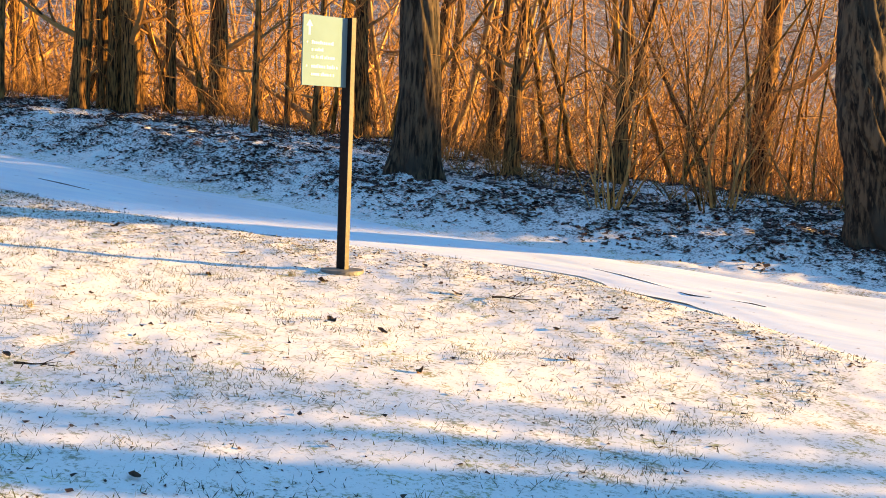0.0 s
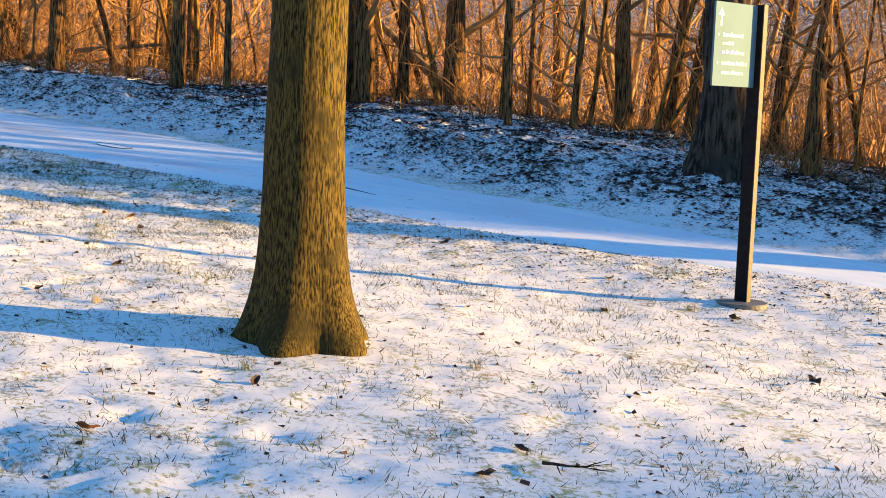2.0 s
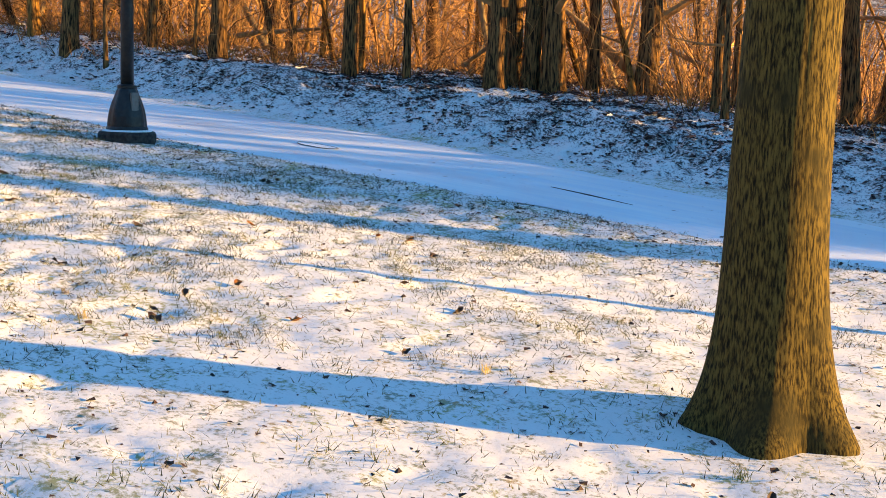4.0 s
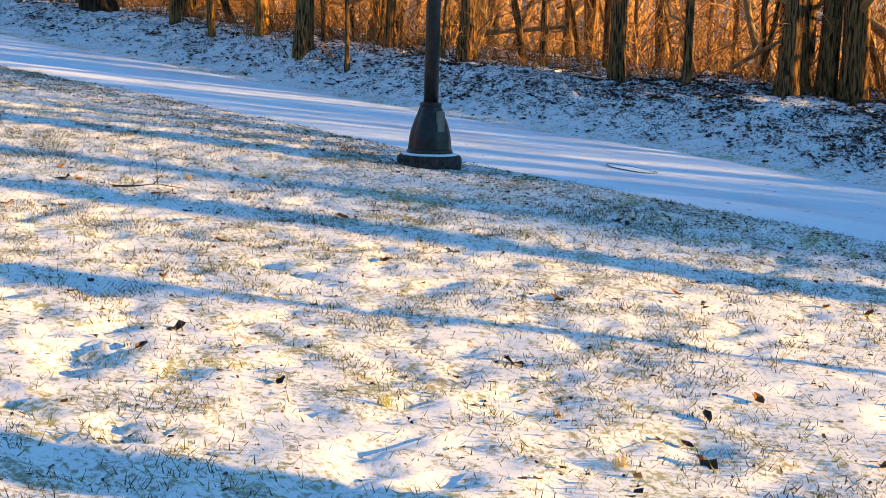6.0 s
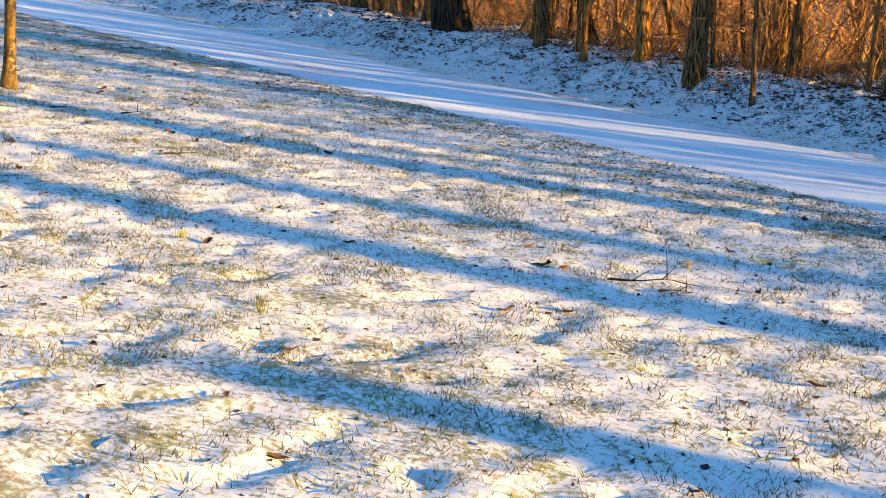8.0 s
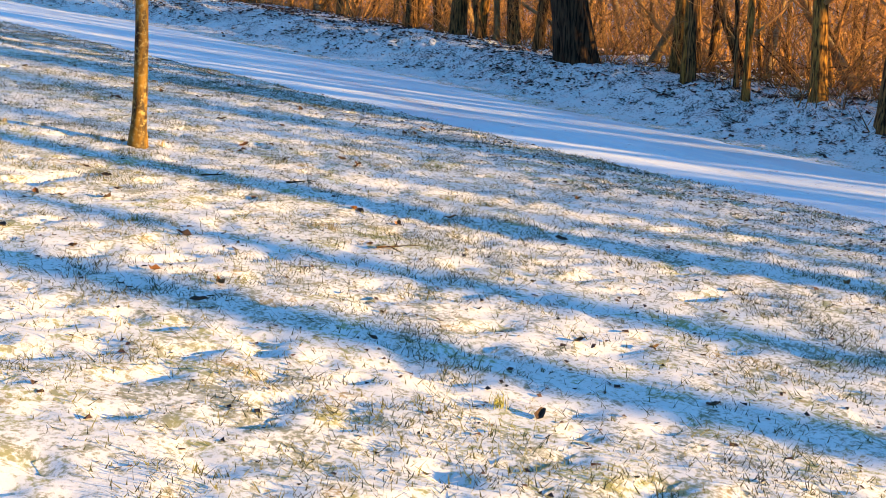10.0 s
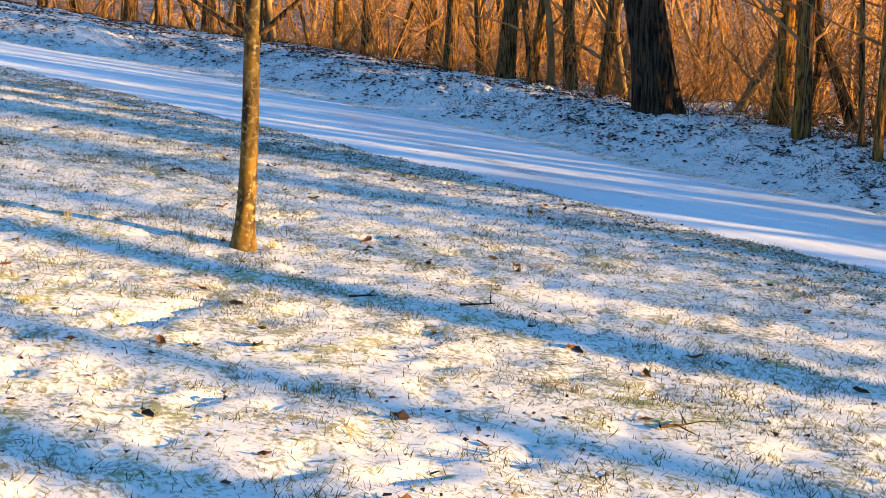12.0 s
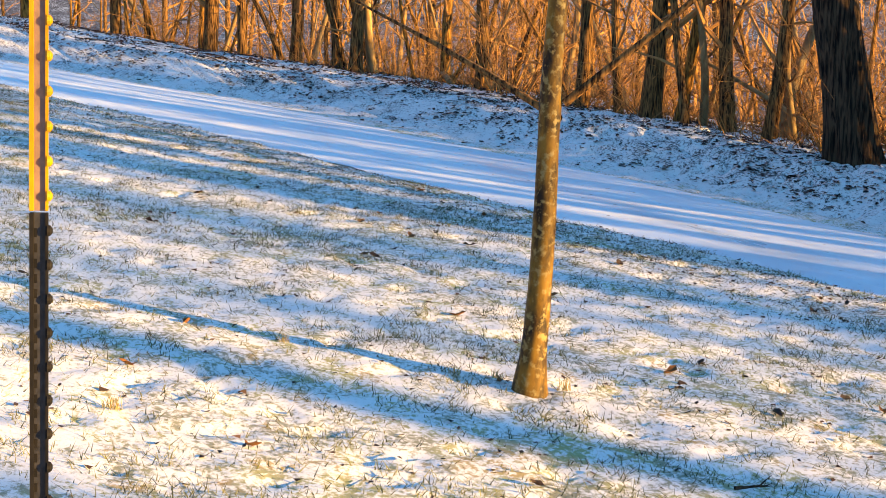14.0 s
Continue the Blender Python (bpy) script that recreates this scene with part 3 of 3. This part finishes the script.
for k in range(2600):
    way, dist = radians(rng.uniform(-66, -5)), 30 + 95 * rng.random() ** 1.4
    x, y = -3 + math.sin(way) * dist, -6 + math.cos(way) * dist
    if y < 17:
        continue
    z = ground_at(x, y)
    h, r, lx = rng.uniform(1.2, 5), rng.uniform(.02, .09), rng.uniform(-2, 2)
    far.tube([(x, y, z - .2), (x + lx * .4, y, z + h * .5), (x + lx, y + rng.uniform(-1, 1), z + h)], [r, r * .7, r * .2], 3, cap=False)
    for j in range(3):
        t = rng.uniform(.2, .8)
        a = rng.uniform(-2.5, 2.5)
        far.tube([(x + lx * t, y, z + h * t), (x + lx * t + a, y + rng.uniform(-1, 1), z + h * t + rng.uniform(.2, 1.6))], [r * .4, r * .1], 3, cap=False)
woods = new("far_woods", far.mesh("far_woods", TWIG_DARK))
tagged(woods, "bare brush on the far snowy slope", "woods", kind="stuff")

# unseen belt of woods, added to close the park and cut low sky light
belt = Geo()
rng = random.Random(91)
for k in range(2600):
    way, dist = radians(rng.uniform(183, 372)), rng.uniform(42, 62)
    x, y = -5 + math.cos(way) * dist, -4 + math.sin(way) * dist
    z, h, r = ground_at(x, y), rng.uniform(8, 15), rng.uniform(.10, .24)
    lx, ly = rng.uniform(-.8, .8), rng.uniform(-.8, .8)
    belt.tube([(x, y, z - .4), (x + lx, y + ly, z + h * .5), (x + lx * 2, y + ly, z + h)], [r, r * .8, r * .25], 4, cap=False)
    for j in range(4):
        t = rng.uniform(.25, .85)
        a, b = rng.uniform(-3, 3), rng.uniform(-3, 3)
        belt.tube([(x + lx * 2 * t, y + ly * t, z + h * t), (x + lx * 2 * t + a, y + ly * t + b, z + h * t + rng.uniform(.5, 3))], [r * .5, r * .15], 3, cap=False)
tagged(new("unseen_woods_belt", belt.mesh("unseen_woods_belt", BARK_DARK)), "unseen dark bare woods added round the park to block low sky light", "woods", kind="stuff")

# fallen dead wood
def log(x0, y0, z0, x1, y1, z1, r, label, group="fallen dead wood"):
    rg = random.Random(int(x0 * 31))
    a, b = Vector((x0, y0, ground_at(x0, y0) + z0)), Vector((x1, y1, ground_at(x1, y1) + z1))
    root = thing("fallen_log", Matrix.Translation(a), label, "log", group)
    g = Geo()
    pts = [(b - a) * (i / 8) + Vector((0, 0, .12 * (b - a).length * .1 * math.sin(i / 8 * math.pi) * rg.uniform(.6, 1))) for i in range(9)]
    g.tube(pts, [r * (1 - .5 * i / 8) for i in range(9)], 10, lambda an, i: 1 + .08 * math.sin(3 * an + i))
    part("trunk", g, DEADWOOD, root, smooth=True)
    for k in range(5):
        c = Geo()
        grow(c, pts[2 + k], (rg.uniform(-1, 1), rg.uniform(-1, 1), rg.uniform(-.1, .8)), rg.uniform(.4, 1.2), r * .3, 1, rg, 4)
        part("branch", c, DEADWOOD, root)


log(-14.9, 5.4, .05, -13.2, 6.9, .55, .055, "pale fallen branch leaning in the brush")
log(-7.74, 7.6, .1, -10.1, 8.0, 1.5, .085, "bleached fallen trunk propped up behind the trees")
log(-6.2, 8.0, .1, -8.0, 8.6, .7, .06, "bleached fallen trunk propped up behind the trees")
log(-22.4, 5.6, .02, -24.6, 5.0, .95, .04, "pale fallen branch leaning in the brush")
log(-10.6, 7.2, .1, -9.2, 6.6, .75, .035, "pale fallen branch leaning in the brush")
log(-18.8, 5.6, .05, -19.6, 6.8, 1.4, .05, "pale fallen branch leaning in the brush")
log(-29.8, 4.6, .03, -31.2, 5.2, .25, .06, "pale fallen branch leaning in the brush")

# ---- young tree on the lawn ----
def young_tree():
    x, y = -15.86, -4.39
    root = thing("young_tree", pose(x, y, ground_at(x, y)), "young smooth-barked tree with pale spots standing on the lawn", "tree")
    rg = random.Random(3)
    pts, rad = [], []
    for i in range(45):
        h = -.15 + 4.4 * i / 44
        hh = max(h, 0)
        pts.append((.042 * hh + .012 * math.sin(hh * 3), .024 * hh + .010 * math.sin(hh * 2.2 + 1), h))
        knot = .10 * math.exp(-((hh - 1.27) / .07) ** 2) + .06 * math.exp(-((hh - .72) / .04) ** 2)
        rad.append(.057 * (1 - .16 * hh) * (1 + .55 * math.exp(-hh / .09) + knot))
    part("trunk", Geo().tube(pts, [max(v, .008) for v in rad], 20, lambda a, i: 1 + .05 * noise.noise(Vector((math.cos(a) * 2, math.sin(a) * 2, pts[i][2] * 7)))), BARK_YOUNG, root, smooth=True)
    for (px_, py_, pz), way, length in (((.07, .06, 1.20), (-.95, -.30, .50), 1.7), ((.085, .07, 1.27), (.72, .55, .62), 1.9), ((.13, .11, 2.2), (.3, -.6, .8), 1.3), ((.15, .12, 2.6), (-.6, .5, .9), 1.2), ((.2, .15, 3.2), (.4, .5, 1), 1.0)):
        c = Geo()
        grow(c, (px_, py_, pz), way, length, .019, 1, rg, 7, .05, 4, .08)
        part("branch", c, BARK_DARK, root, smooth=True)


young_tree()

# ---- sign on its post ----
def signpost():
    root = thing("signpost", pose(.03, .02, ground_at(.03, .02), 0, 0, -12), "sage green direction sign on a flat black post", "sign")
    # local x: towards the walker; local -y: along the panel
    part("post", Geo().box(-.098, -.006, 0, .040, -.2, 1.955, .003), POST_BLACK, root)
    # sunlit face of the dark post, the sunlight put into its tan colour
    part("post_edge", Geo().box(-.006, 0, -.001, .041, -.2, 1.957, .002), POST_TAN, root, "front edge coloured tan as if sunlit")
    part("base_plate", Geo().lathe([(.17, -.04), (.17, .012), (.165, .02), (.05, .024)], 32), PLATE, root, "round grey base plate", at=Matrix.Translation((-.05, .02, 0)))
    panel = part("panel", Geo().box(-.064, -.050, -.445, -.002, 1.425, 1.95, .002), PANEL, root, "sage green panel")
    x = -.0485
    arrow = Geo()
    arrow.add([(x, -.395, 1.80), (x, -.375, 1.80), (x, -.375, 1.865), (x, -.352, 1.865), (x, -.385, 1.915), (x, -.418, 1.865), (x, -.395, 1.865)], [(0, 1, 2, 6), (6, 2, 3, 4, 5)])
    part("arrow", arrow, WHITE, panel)
    for z, w, h in ((1.735, .215, .026), (1.683, .12, .024), (1.628, .235, .026), (1.558, .255, .028), (1.50, .225, .026)):
        rg = random.Random(int(z * 1000))
        y = -.36
        word = Geo()
        while y < -.36 + w:
            s = rg.uniform(.010, .017)
            hh = h * rg.choice((.72, .72, 1.0))
            word.box(x - .001, x + .0005, y, y + s, z, z + hh)
            y += s + (.014 if rg.random() < .14 else .004)
        part("lettering", word, WHITE, panel)
    for z in (1.735, 1.558):
        part("bullet", Geo().box(x - .001, x + .0005, -.41, -.398, z + .004, z + .018), WHITE, panel)


signpost()

# ---- lamp post ----
def lamp_post():
    x, y = -8.94, -.15
    root = thing("lamp_post", pose(x, y, ground_at(x, y) - .02, 0, 0, 12), "dark bronze park lamp post with a fluted bell base", "lamp post")
    part("footing", Geo().lathe([(.27, -.3), (.275, .07), (.262, .095), (.25, .10)], 28), CONCRETE, root, "round dark concrete footing", smooth=False)
    cap = Geo()
    cap.lathe([(.235, .098), (.232, .108), (.205, .116), (.16, .117)], 28)
    part("snow_cap", cap, SNOW, root, "thin snow on the footing")
    part("base_ring", Geo().lathe([(.190, .10), (.198, .125), (.190, .145), (.178, .15)], 28), IRON, root)
    part("bell_base", Geo().lathe([(.182, .148), (.180, .18), (.174, .24), (.160, .31), (.138, .38), (.114, .44), (.096, .49), (.088, .505)], 48, .028), IRON, root, smooth=False)
    part("collar", Geo().lathe([(.086, .50), (.092, .508), (.092, .532), (.072, .54), (.066, .545)], 28), IRON, root)
    part("access_plate", Geo().box(.128, .158, -.035, .035, .27, .47, .004), PLATE, root, "grey access plate", at=pose(0, 0, 0, 0, 0, -22))
    part("shaft", Geo().lathe([(.063, .54), (.060, 1.2), (.056, 2.2), (.050, 3.3), (.048, 3.35)], 24), IRON, root, smooth=True)
    part("lantern_holder", Geo().lathe([(.05, 3.34), (.10, 3.40), (.11, 3.47), (.06, 3.5)], 24), IRON, root)
    part("lantern_globe", Geo().lathe([(.09, 3.48), (.17, 3.60), (.19, 3.75), (.15, 3.92), (.06, 4.03), (.02, 4.06)], 24), GLASS_W, root, smooth=True)


lamp_post()

# ---- marker post ----
def marker_post():
    x, y = -14.57, -6.94
    root = thing("marker_post", pose(x, y, ground_at(x, y), 0, 0, 66), "toothed steel marker post coloured sunlit yellow above and shaded black below", "post")

    def length(z0, z1, web, flange):
        part("web", Geo().box(-.017, .016, -.002, .002, z0, z1), web, root)
        part("flange", Geo().box(-.0235, -.0135, -.012, .003, z0, z1, .0015), flange, root)
        part("flange", Geo().box(.0145, .0205, -.010, .003, z0, z1, .0015), flange, root)
        z = math.ceil(z0 / .0855) * .0855
        while z < z1 - .02:
            part("tooth", Geo().tube([(.019, -.004, z), (.026, -.004, z), (.031, -.004, z)], [.015, .013, .006], 10), flange, root)
            z += .0855
    # shaded lower length and sunlit upper length, told apart by colour alone
    length(-.3, .985, CHARCOAL, POST_BLACK)
    length(.989, 2.4, GALV, YELLOW)
    for k in range(24):
        part("stud", Geo().box(-.0135, -.006, -.0046, -.0022, .05 + .038 * k, .072 + .038 * k, .001), POST_BLACK, root)


marker_post()

# ---- lawn clutter ----
def leaf_mesh(rg, size):
    pts = []
    for i, (u, v) in enumerate(((-1, 0), (-.5, .45), (.1, .5), (.6, .3), (1, 0), (.6, -.3), (.1, -.5), (-.5, -.45))):
        pts.append((u * size, v * size * rg.uniform(.7, 1.2), size * rg.uniform(.05, .55)))
    return Geo().add(pts + [(0, 0, .0)], [(i, (i + 1) % 8, 8) for i in range(8)])


rng = random.Random(12)
leaf_meshes = [(leaf_mesh(rng, s).mesh("leaf", m), n, m) for s, m, n in ((.05, LEAF_ORANGE, 0), (.04, LEAF_ORANGE, 0), (.05, LEAF_DARK, 1), (.035, LEAF_DARK, 1), (.045, LEAF_DARK, 1))]


def leaf(x, y, orange=False):
    me, n, m = rng.choice([t for t in leaf_meshes if (t[1] == 0) == orange])
    ob = new("fallen_leaf", me)
    ob.matrix_world = pose(x, y, ground_at(x, y) + .004, rng.uniform(-20, 20), rng.uniform(-20, 20), rng.uniform(0, 360))
    tagged(ob, "curled orange dead leaf lying on the snowy lawn" if orange else "dark curled dead leaf lying on the snowy lawn", "leaf", "fallen leaves")


for x, y in ((1.02, -.32), (.8, -4.19), (.76, -3.88), (-3.23, .95), (-5.24, -2.96), (-3.79, -3.82), (-5.08, .07), (-7.72, -2.84), (-7.37, -2.52), (-4.94, -4.98), (-8.09, -5.55), (-7.15, -6.09), (-9.79, -4.3), (-8.33, -3.95), (-15.26, -3.44), (-14.1, -5.17), (-13.92, -5.58), (-12.49, -4.29)):
    leaf(x, y)
for x, y in ((-3.76, -3.48), (-4.51, -1.53), (-4.3, -1.45), (-15.13, -2.86), (-14.98, -2.97), (-8.36, -4.29), (-12.1, -5.7), (-11.8, -5.5)):
    leaf(x, y, True)
for k in range(110):
    x = rng.uniform(-22, 3)
    leaf(x, rng.uniform(-6.4, np.interp(x, NEAR_X, NEAR_Y)), rng.random() < .25)


def twig(x, y, length, turn):
    rg = random.Random(int(x * 100))
    root = thing("fallen_twig", pose(x, y, ground_at(x, y) + .012, 0, 0, turn), "dark fallen twig lying on the snowy lawn", "twig", "fallen twigs")
    g = Geo()
    grow(g, (0, 0, 0), (1, 0, .05), length, .008, 1, rg, 5, -.05, 4, .12)
    part("stick", g, BARK_BLACK, root)


for x, y, l, a in ((-8.72, -3.35, .34, 35), (-8.5, -3.2, .22, 60), (.9, -3.95, .22, 10), (1.3, .1, .4, 0), (-12.4, -4.3, .2, 80), (-14.3, -3.9, .2, 30), (-14.6, -4.4, .15, 70)):
    twig(x, y, l, a)

# ---- grass tufts ----
def grass_tuft(rg, material):
    g = Geo()
    for k in range(26):
        a, b, h = rg.uniform(0, math.tau), rg.uniform(0, .05), rg.uniform(.03, .075)
        x, y, lean, turn = math.cos(a) * b, math.sin(a) * b, rg.uniform(.2, .9) * h, rg.uniform(0, math.tau)
        g.tube([(x, y, -.01), (x + math.cos(turn) * lean * .4, y + math.sin(turn) * lean * .4, h * .7), (x + math.cos(turn) * lean, y + math.sin(turn) * lean, h)], [.0022, .0017, .0005], 3, cap=False)
    return g.mesh("grass_tuft", material)


rng = random.Random(21)
tufts = [(grass_tuft(rng, m), c) for m, c in ((STRAW, "straw-coloured"), (TUFT_GREEN, "yellow-green"), (STRAW, "straw-coloured"))]
for x, y in ((-8.68, -5.38), (-10.05, -5.16), (-8.59, -5.43), (-10.01, -5.19), (-8.82, -2.68), (-15.99, -6.24), (-16.78, -5.13), (-2.02, -3.65), (-4.56, -4.8), (-3.11, -4.19), (-3.69, -4.51), (-0.19, -0.37), (-0.69, -3.91), (-16.59, -4.89), (-16.12, -4.61), (-12.89, -4.31), (-13.23, -5.38), (-16.05, -4.42), (-15.83, -4.2), (-4.17, -4.26), (-0.02, -3.05), (-14.7, -6.07)):
    me, colour = rng.choice(tufts)
    ob = new("grass_tuft", me)
    s = rng.uniform(.5, .8)
    ob.matrix_world = pose(x, y, ground_at(x, y), 0, 0, rng.uniform(0, 360)) @ Matrix.Diagonal((s, s, s, 1))
    tagged(ob, "small " + colour + " grass tuft poking out of the snow", "grass", "grass tufts")

# ---- grass and leaf litter ----
def scatter(name, count, x0, x1, y0, y1, keep, build, material, label, category, seed):
    """Many small pieces in one mesh; build gives corner offsets (n, k, 3) and the faces of one piece."""
    rg = np.random.RandomState(seed)
    x, y = rg.uniform(x0, x1, count), rg.uniform(y0, y1, count)
    ok = rg.rand(count) < keep(x, y)
    x, y = x[ok], y[ok]
    off, faces = build(rg, len(x), x, y)
    co = off + np.stack([x, y, height(x, y)], -1)[:, None, :]
    k = off.shape[1]
    fa = (np.arange(len(x))[:, None, None] * k + np.array(faces)[None]).reshape(-1, len(faces[0]))
    me = bpy.data.meshes.new(name)
    me.from_pydata(co.reshape(-1, 3).tolist(), [], fa.tolist())
    me.materials.append(material)
    me.update()
    return tagged(new(name, me), label, category, kind="stuff")


def lawn_keep(x, y):
    off = 1 - on_path(x, y)
    edge = np.interp(x, NEAR_X, NEAR_Y)
    tuft = ease((lump(x * 2.2, y * 2.2, 31) * .6 + lump(x * 7, y * 7, 32) * .6 + .1) / .8)
    more = .45 + .55 * ease((-x - 1) / 5) + .10 * ease(1 - np.abs(y - edge + .4) / .8) * ease(-x / 3)
    return np.where(y < edge + .1, off * (.15 + tuft) * more * .7, 0)


def blades(rg, n, x, y):
    h, a, w = rg.uniform(.010, .038, n), rg.uniform(0, math.tau, n), rg.uniform(.002, .0036, n)
    lean = rg.uniform(.3, 2.0, n) * h
    b = rg.uniform(0, math.tau, n)
    off = np.zeros((n, 3, 3))
    off[:, 0] = np.stack([np.cos(a) * w, np.sin(a) * w, -.006 + 0 * w], -1)
    off[:, 1] = -off[:, 0]
    off[:, 1, 2] = -.006
    off[:, 2] = np.stack([np.cos(b) * lean, np.sin(b) * lean, h], -1)
    return off, [(0, 1, 2)]


scatter("grass", 900000, -30, 4, -6.8, 1.6, lawn_keep, blades, GRASS, "sparse dry grass blades poking through thin snow", "grass", 1)


def litter_keep(x, y):
    return litter_amount(x, y) * (1 - on_path(x, y)) * (.15 + .85 * ease((lump(x * 1.8, y * 1.8, 41) + lump(x * 5, y * 5, 42) * .6 + .4) / .9)) * (1 - .6 * ease((y - np.interp(x, FAR_X, FAR_Y) - 4.5) / 3))


def leaves(rg, n, x, y):
    s, a = rg.uniform(.010, .036, n), rg.uniform(0, math.tau, n)
    off = np.zeros((n, 4, 3))
    for k, (u, v) in enumerate(((-1, -.55), (1, -.45), (.9, .55), (-.9, .5))):
        off[:, k] = np.stack([(u * np.cos(a) - v * np.sin(a)) * s, (u * np.sin(a) + v * np.cos(a)) * s, rg.uniform(-.1, 1.0, n) * s], -1)
    return off, [(0, 1, 2), (0, 2, 3)]


scatter("leaf_litter", 310000, -40, 4.5, -1, 10, litter_keep, leaves, LEAF_LITTER, "dark dead leaves lying on the snowy bank", "leaves", 2)


def specks(rg, n, x, y):
    off, faces = leaves(rg, n, x, y)
    return off * rg.uniform(.2, .55, n)[:, None, None], faces


scatter("lawn_debris", 120000, -30, 4, -6.8, 1.5, lambda x, y: np.where(y < np.interp(x, NEAR_X, NEAR_Y), .14 + .8 * ease(1 - np.abs(y - np.interp(x, NEAR_X, NEAR_Y) + .5) / 1.3), 0), specks, LEAF_LITTER, "small dark leaf crumbs scattered on the snowy lawn", "debris", 3)


def foot_keep(x, y):
    edge = np.interp(x, (-50, -44, -38, -30, -24, -15, -9, -4, 3), (-3, 2, 4.2, 4.4, 4.9, 4.0, 6.3, 6.3, 5.0))
    d = y - edge
    return ease((d + .7) / .6) * (1 - .85 * ease((d - 1.2) / 2.5)) * (.3 + .7 * ease((lump(x * 1.2, y * 1.2, 61) + .6) / .9)) * ease((-.585 * x + .811 * y - 3.5) / .6)


def canes(rg, n, x, y):
    off, faces = blades(rg, n, x, y)
    grow_by = rg.uniform(5, 15, n)
    off[:, 2] *= grow_by[:, None]
    off[:, :2, :2] *= 3.0
    return off, faces


scatter("undergrowth", 80000, -48, 3, -3, 12, foot_keep, canes, TWIG_DARK, "low brown undergrowth at the foot of the wood", "undergrowth", 5)


# ---- marks in the ice of the path ----
def frozen_puddle(x, y, rx, ry):
    root = thing("frozen_puddle", pose(x, y, float(base_height(x, y)) - .010), "thin refrozen puddle with a raised dark rim on the path", "ice")
    ring = [(math.cos(a) * rx * (1 + .12 * math.sin(3 * a)), math.sin(a) * ry * (1 + .1 * math.cos(2 * a)), .008 + float(base_height(x + math.cos(a) * rx, y + math.sin(a) * ry) - base_height(x, y))) for a in [k * math.tau / 28 for k in range(29)]]
    part("rim", Geo().tube(ring, [.0035] * 29, 6), PLATE, root)
    top = Geo().add(ring[:28], [tuple(range(28))])
    part("ice_sheet", top, ICE, root)


frozen_puddle(-8.13, 1.6, .26, .12)


def rut(points):
    root = thing("frozen_rut", pose(0, 0, 0), "dark narrow crack in the trodden snow of the path", "rut", "cracks in the snow")
    pts = [(x, y, float(base_height(x, y)) - .010) for x, y in points]
    part("crack", Geo().tube(pts, [.004] + [.010] * (len(pts) - 2) + [.004], 5), LEAF_LITTER, root)


rut([(1.2, 2.08), (1.5, 1.98), (1.82, 1.84), (2.05, 1.74)])
rut([(2.15, 1.66), (2.26, 1.61), (2.42, 1.64)])
rut([(2.5, 1.66), (2.74, 1.68), (2.86, 1.66)])
rut([(-4.4, 1.62), (-4.9, 1.7), (-5.35, 1.78)])
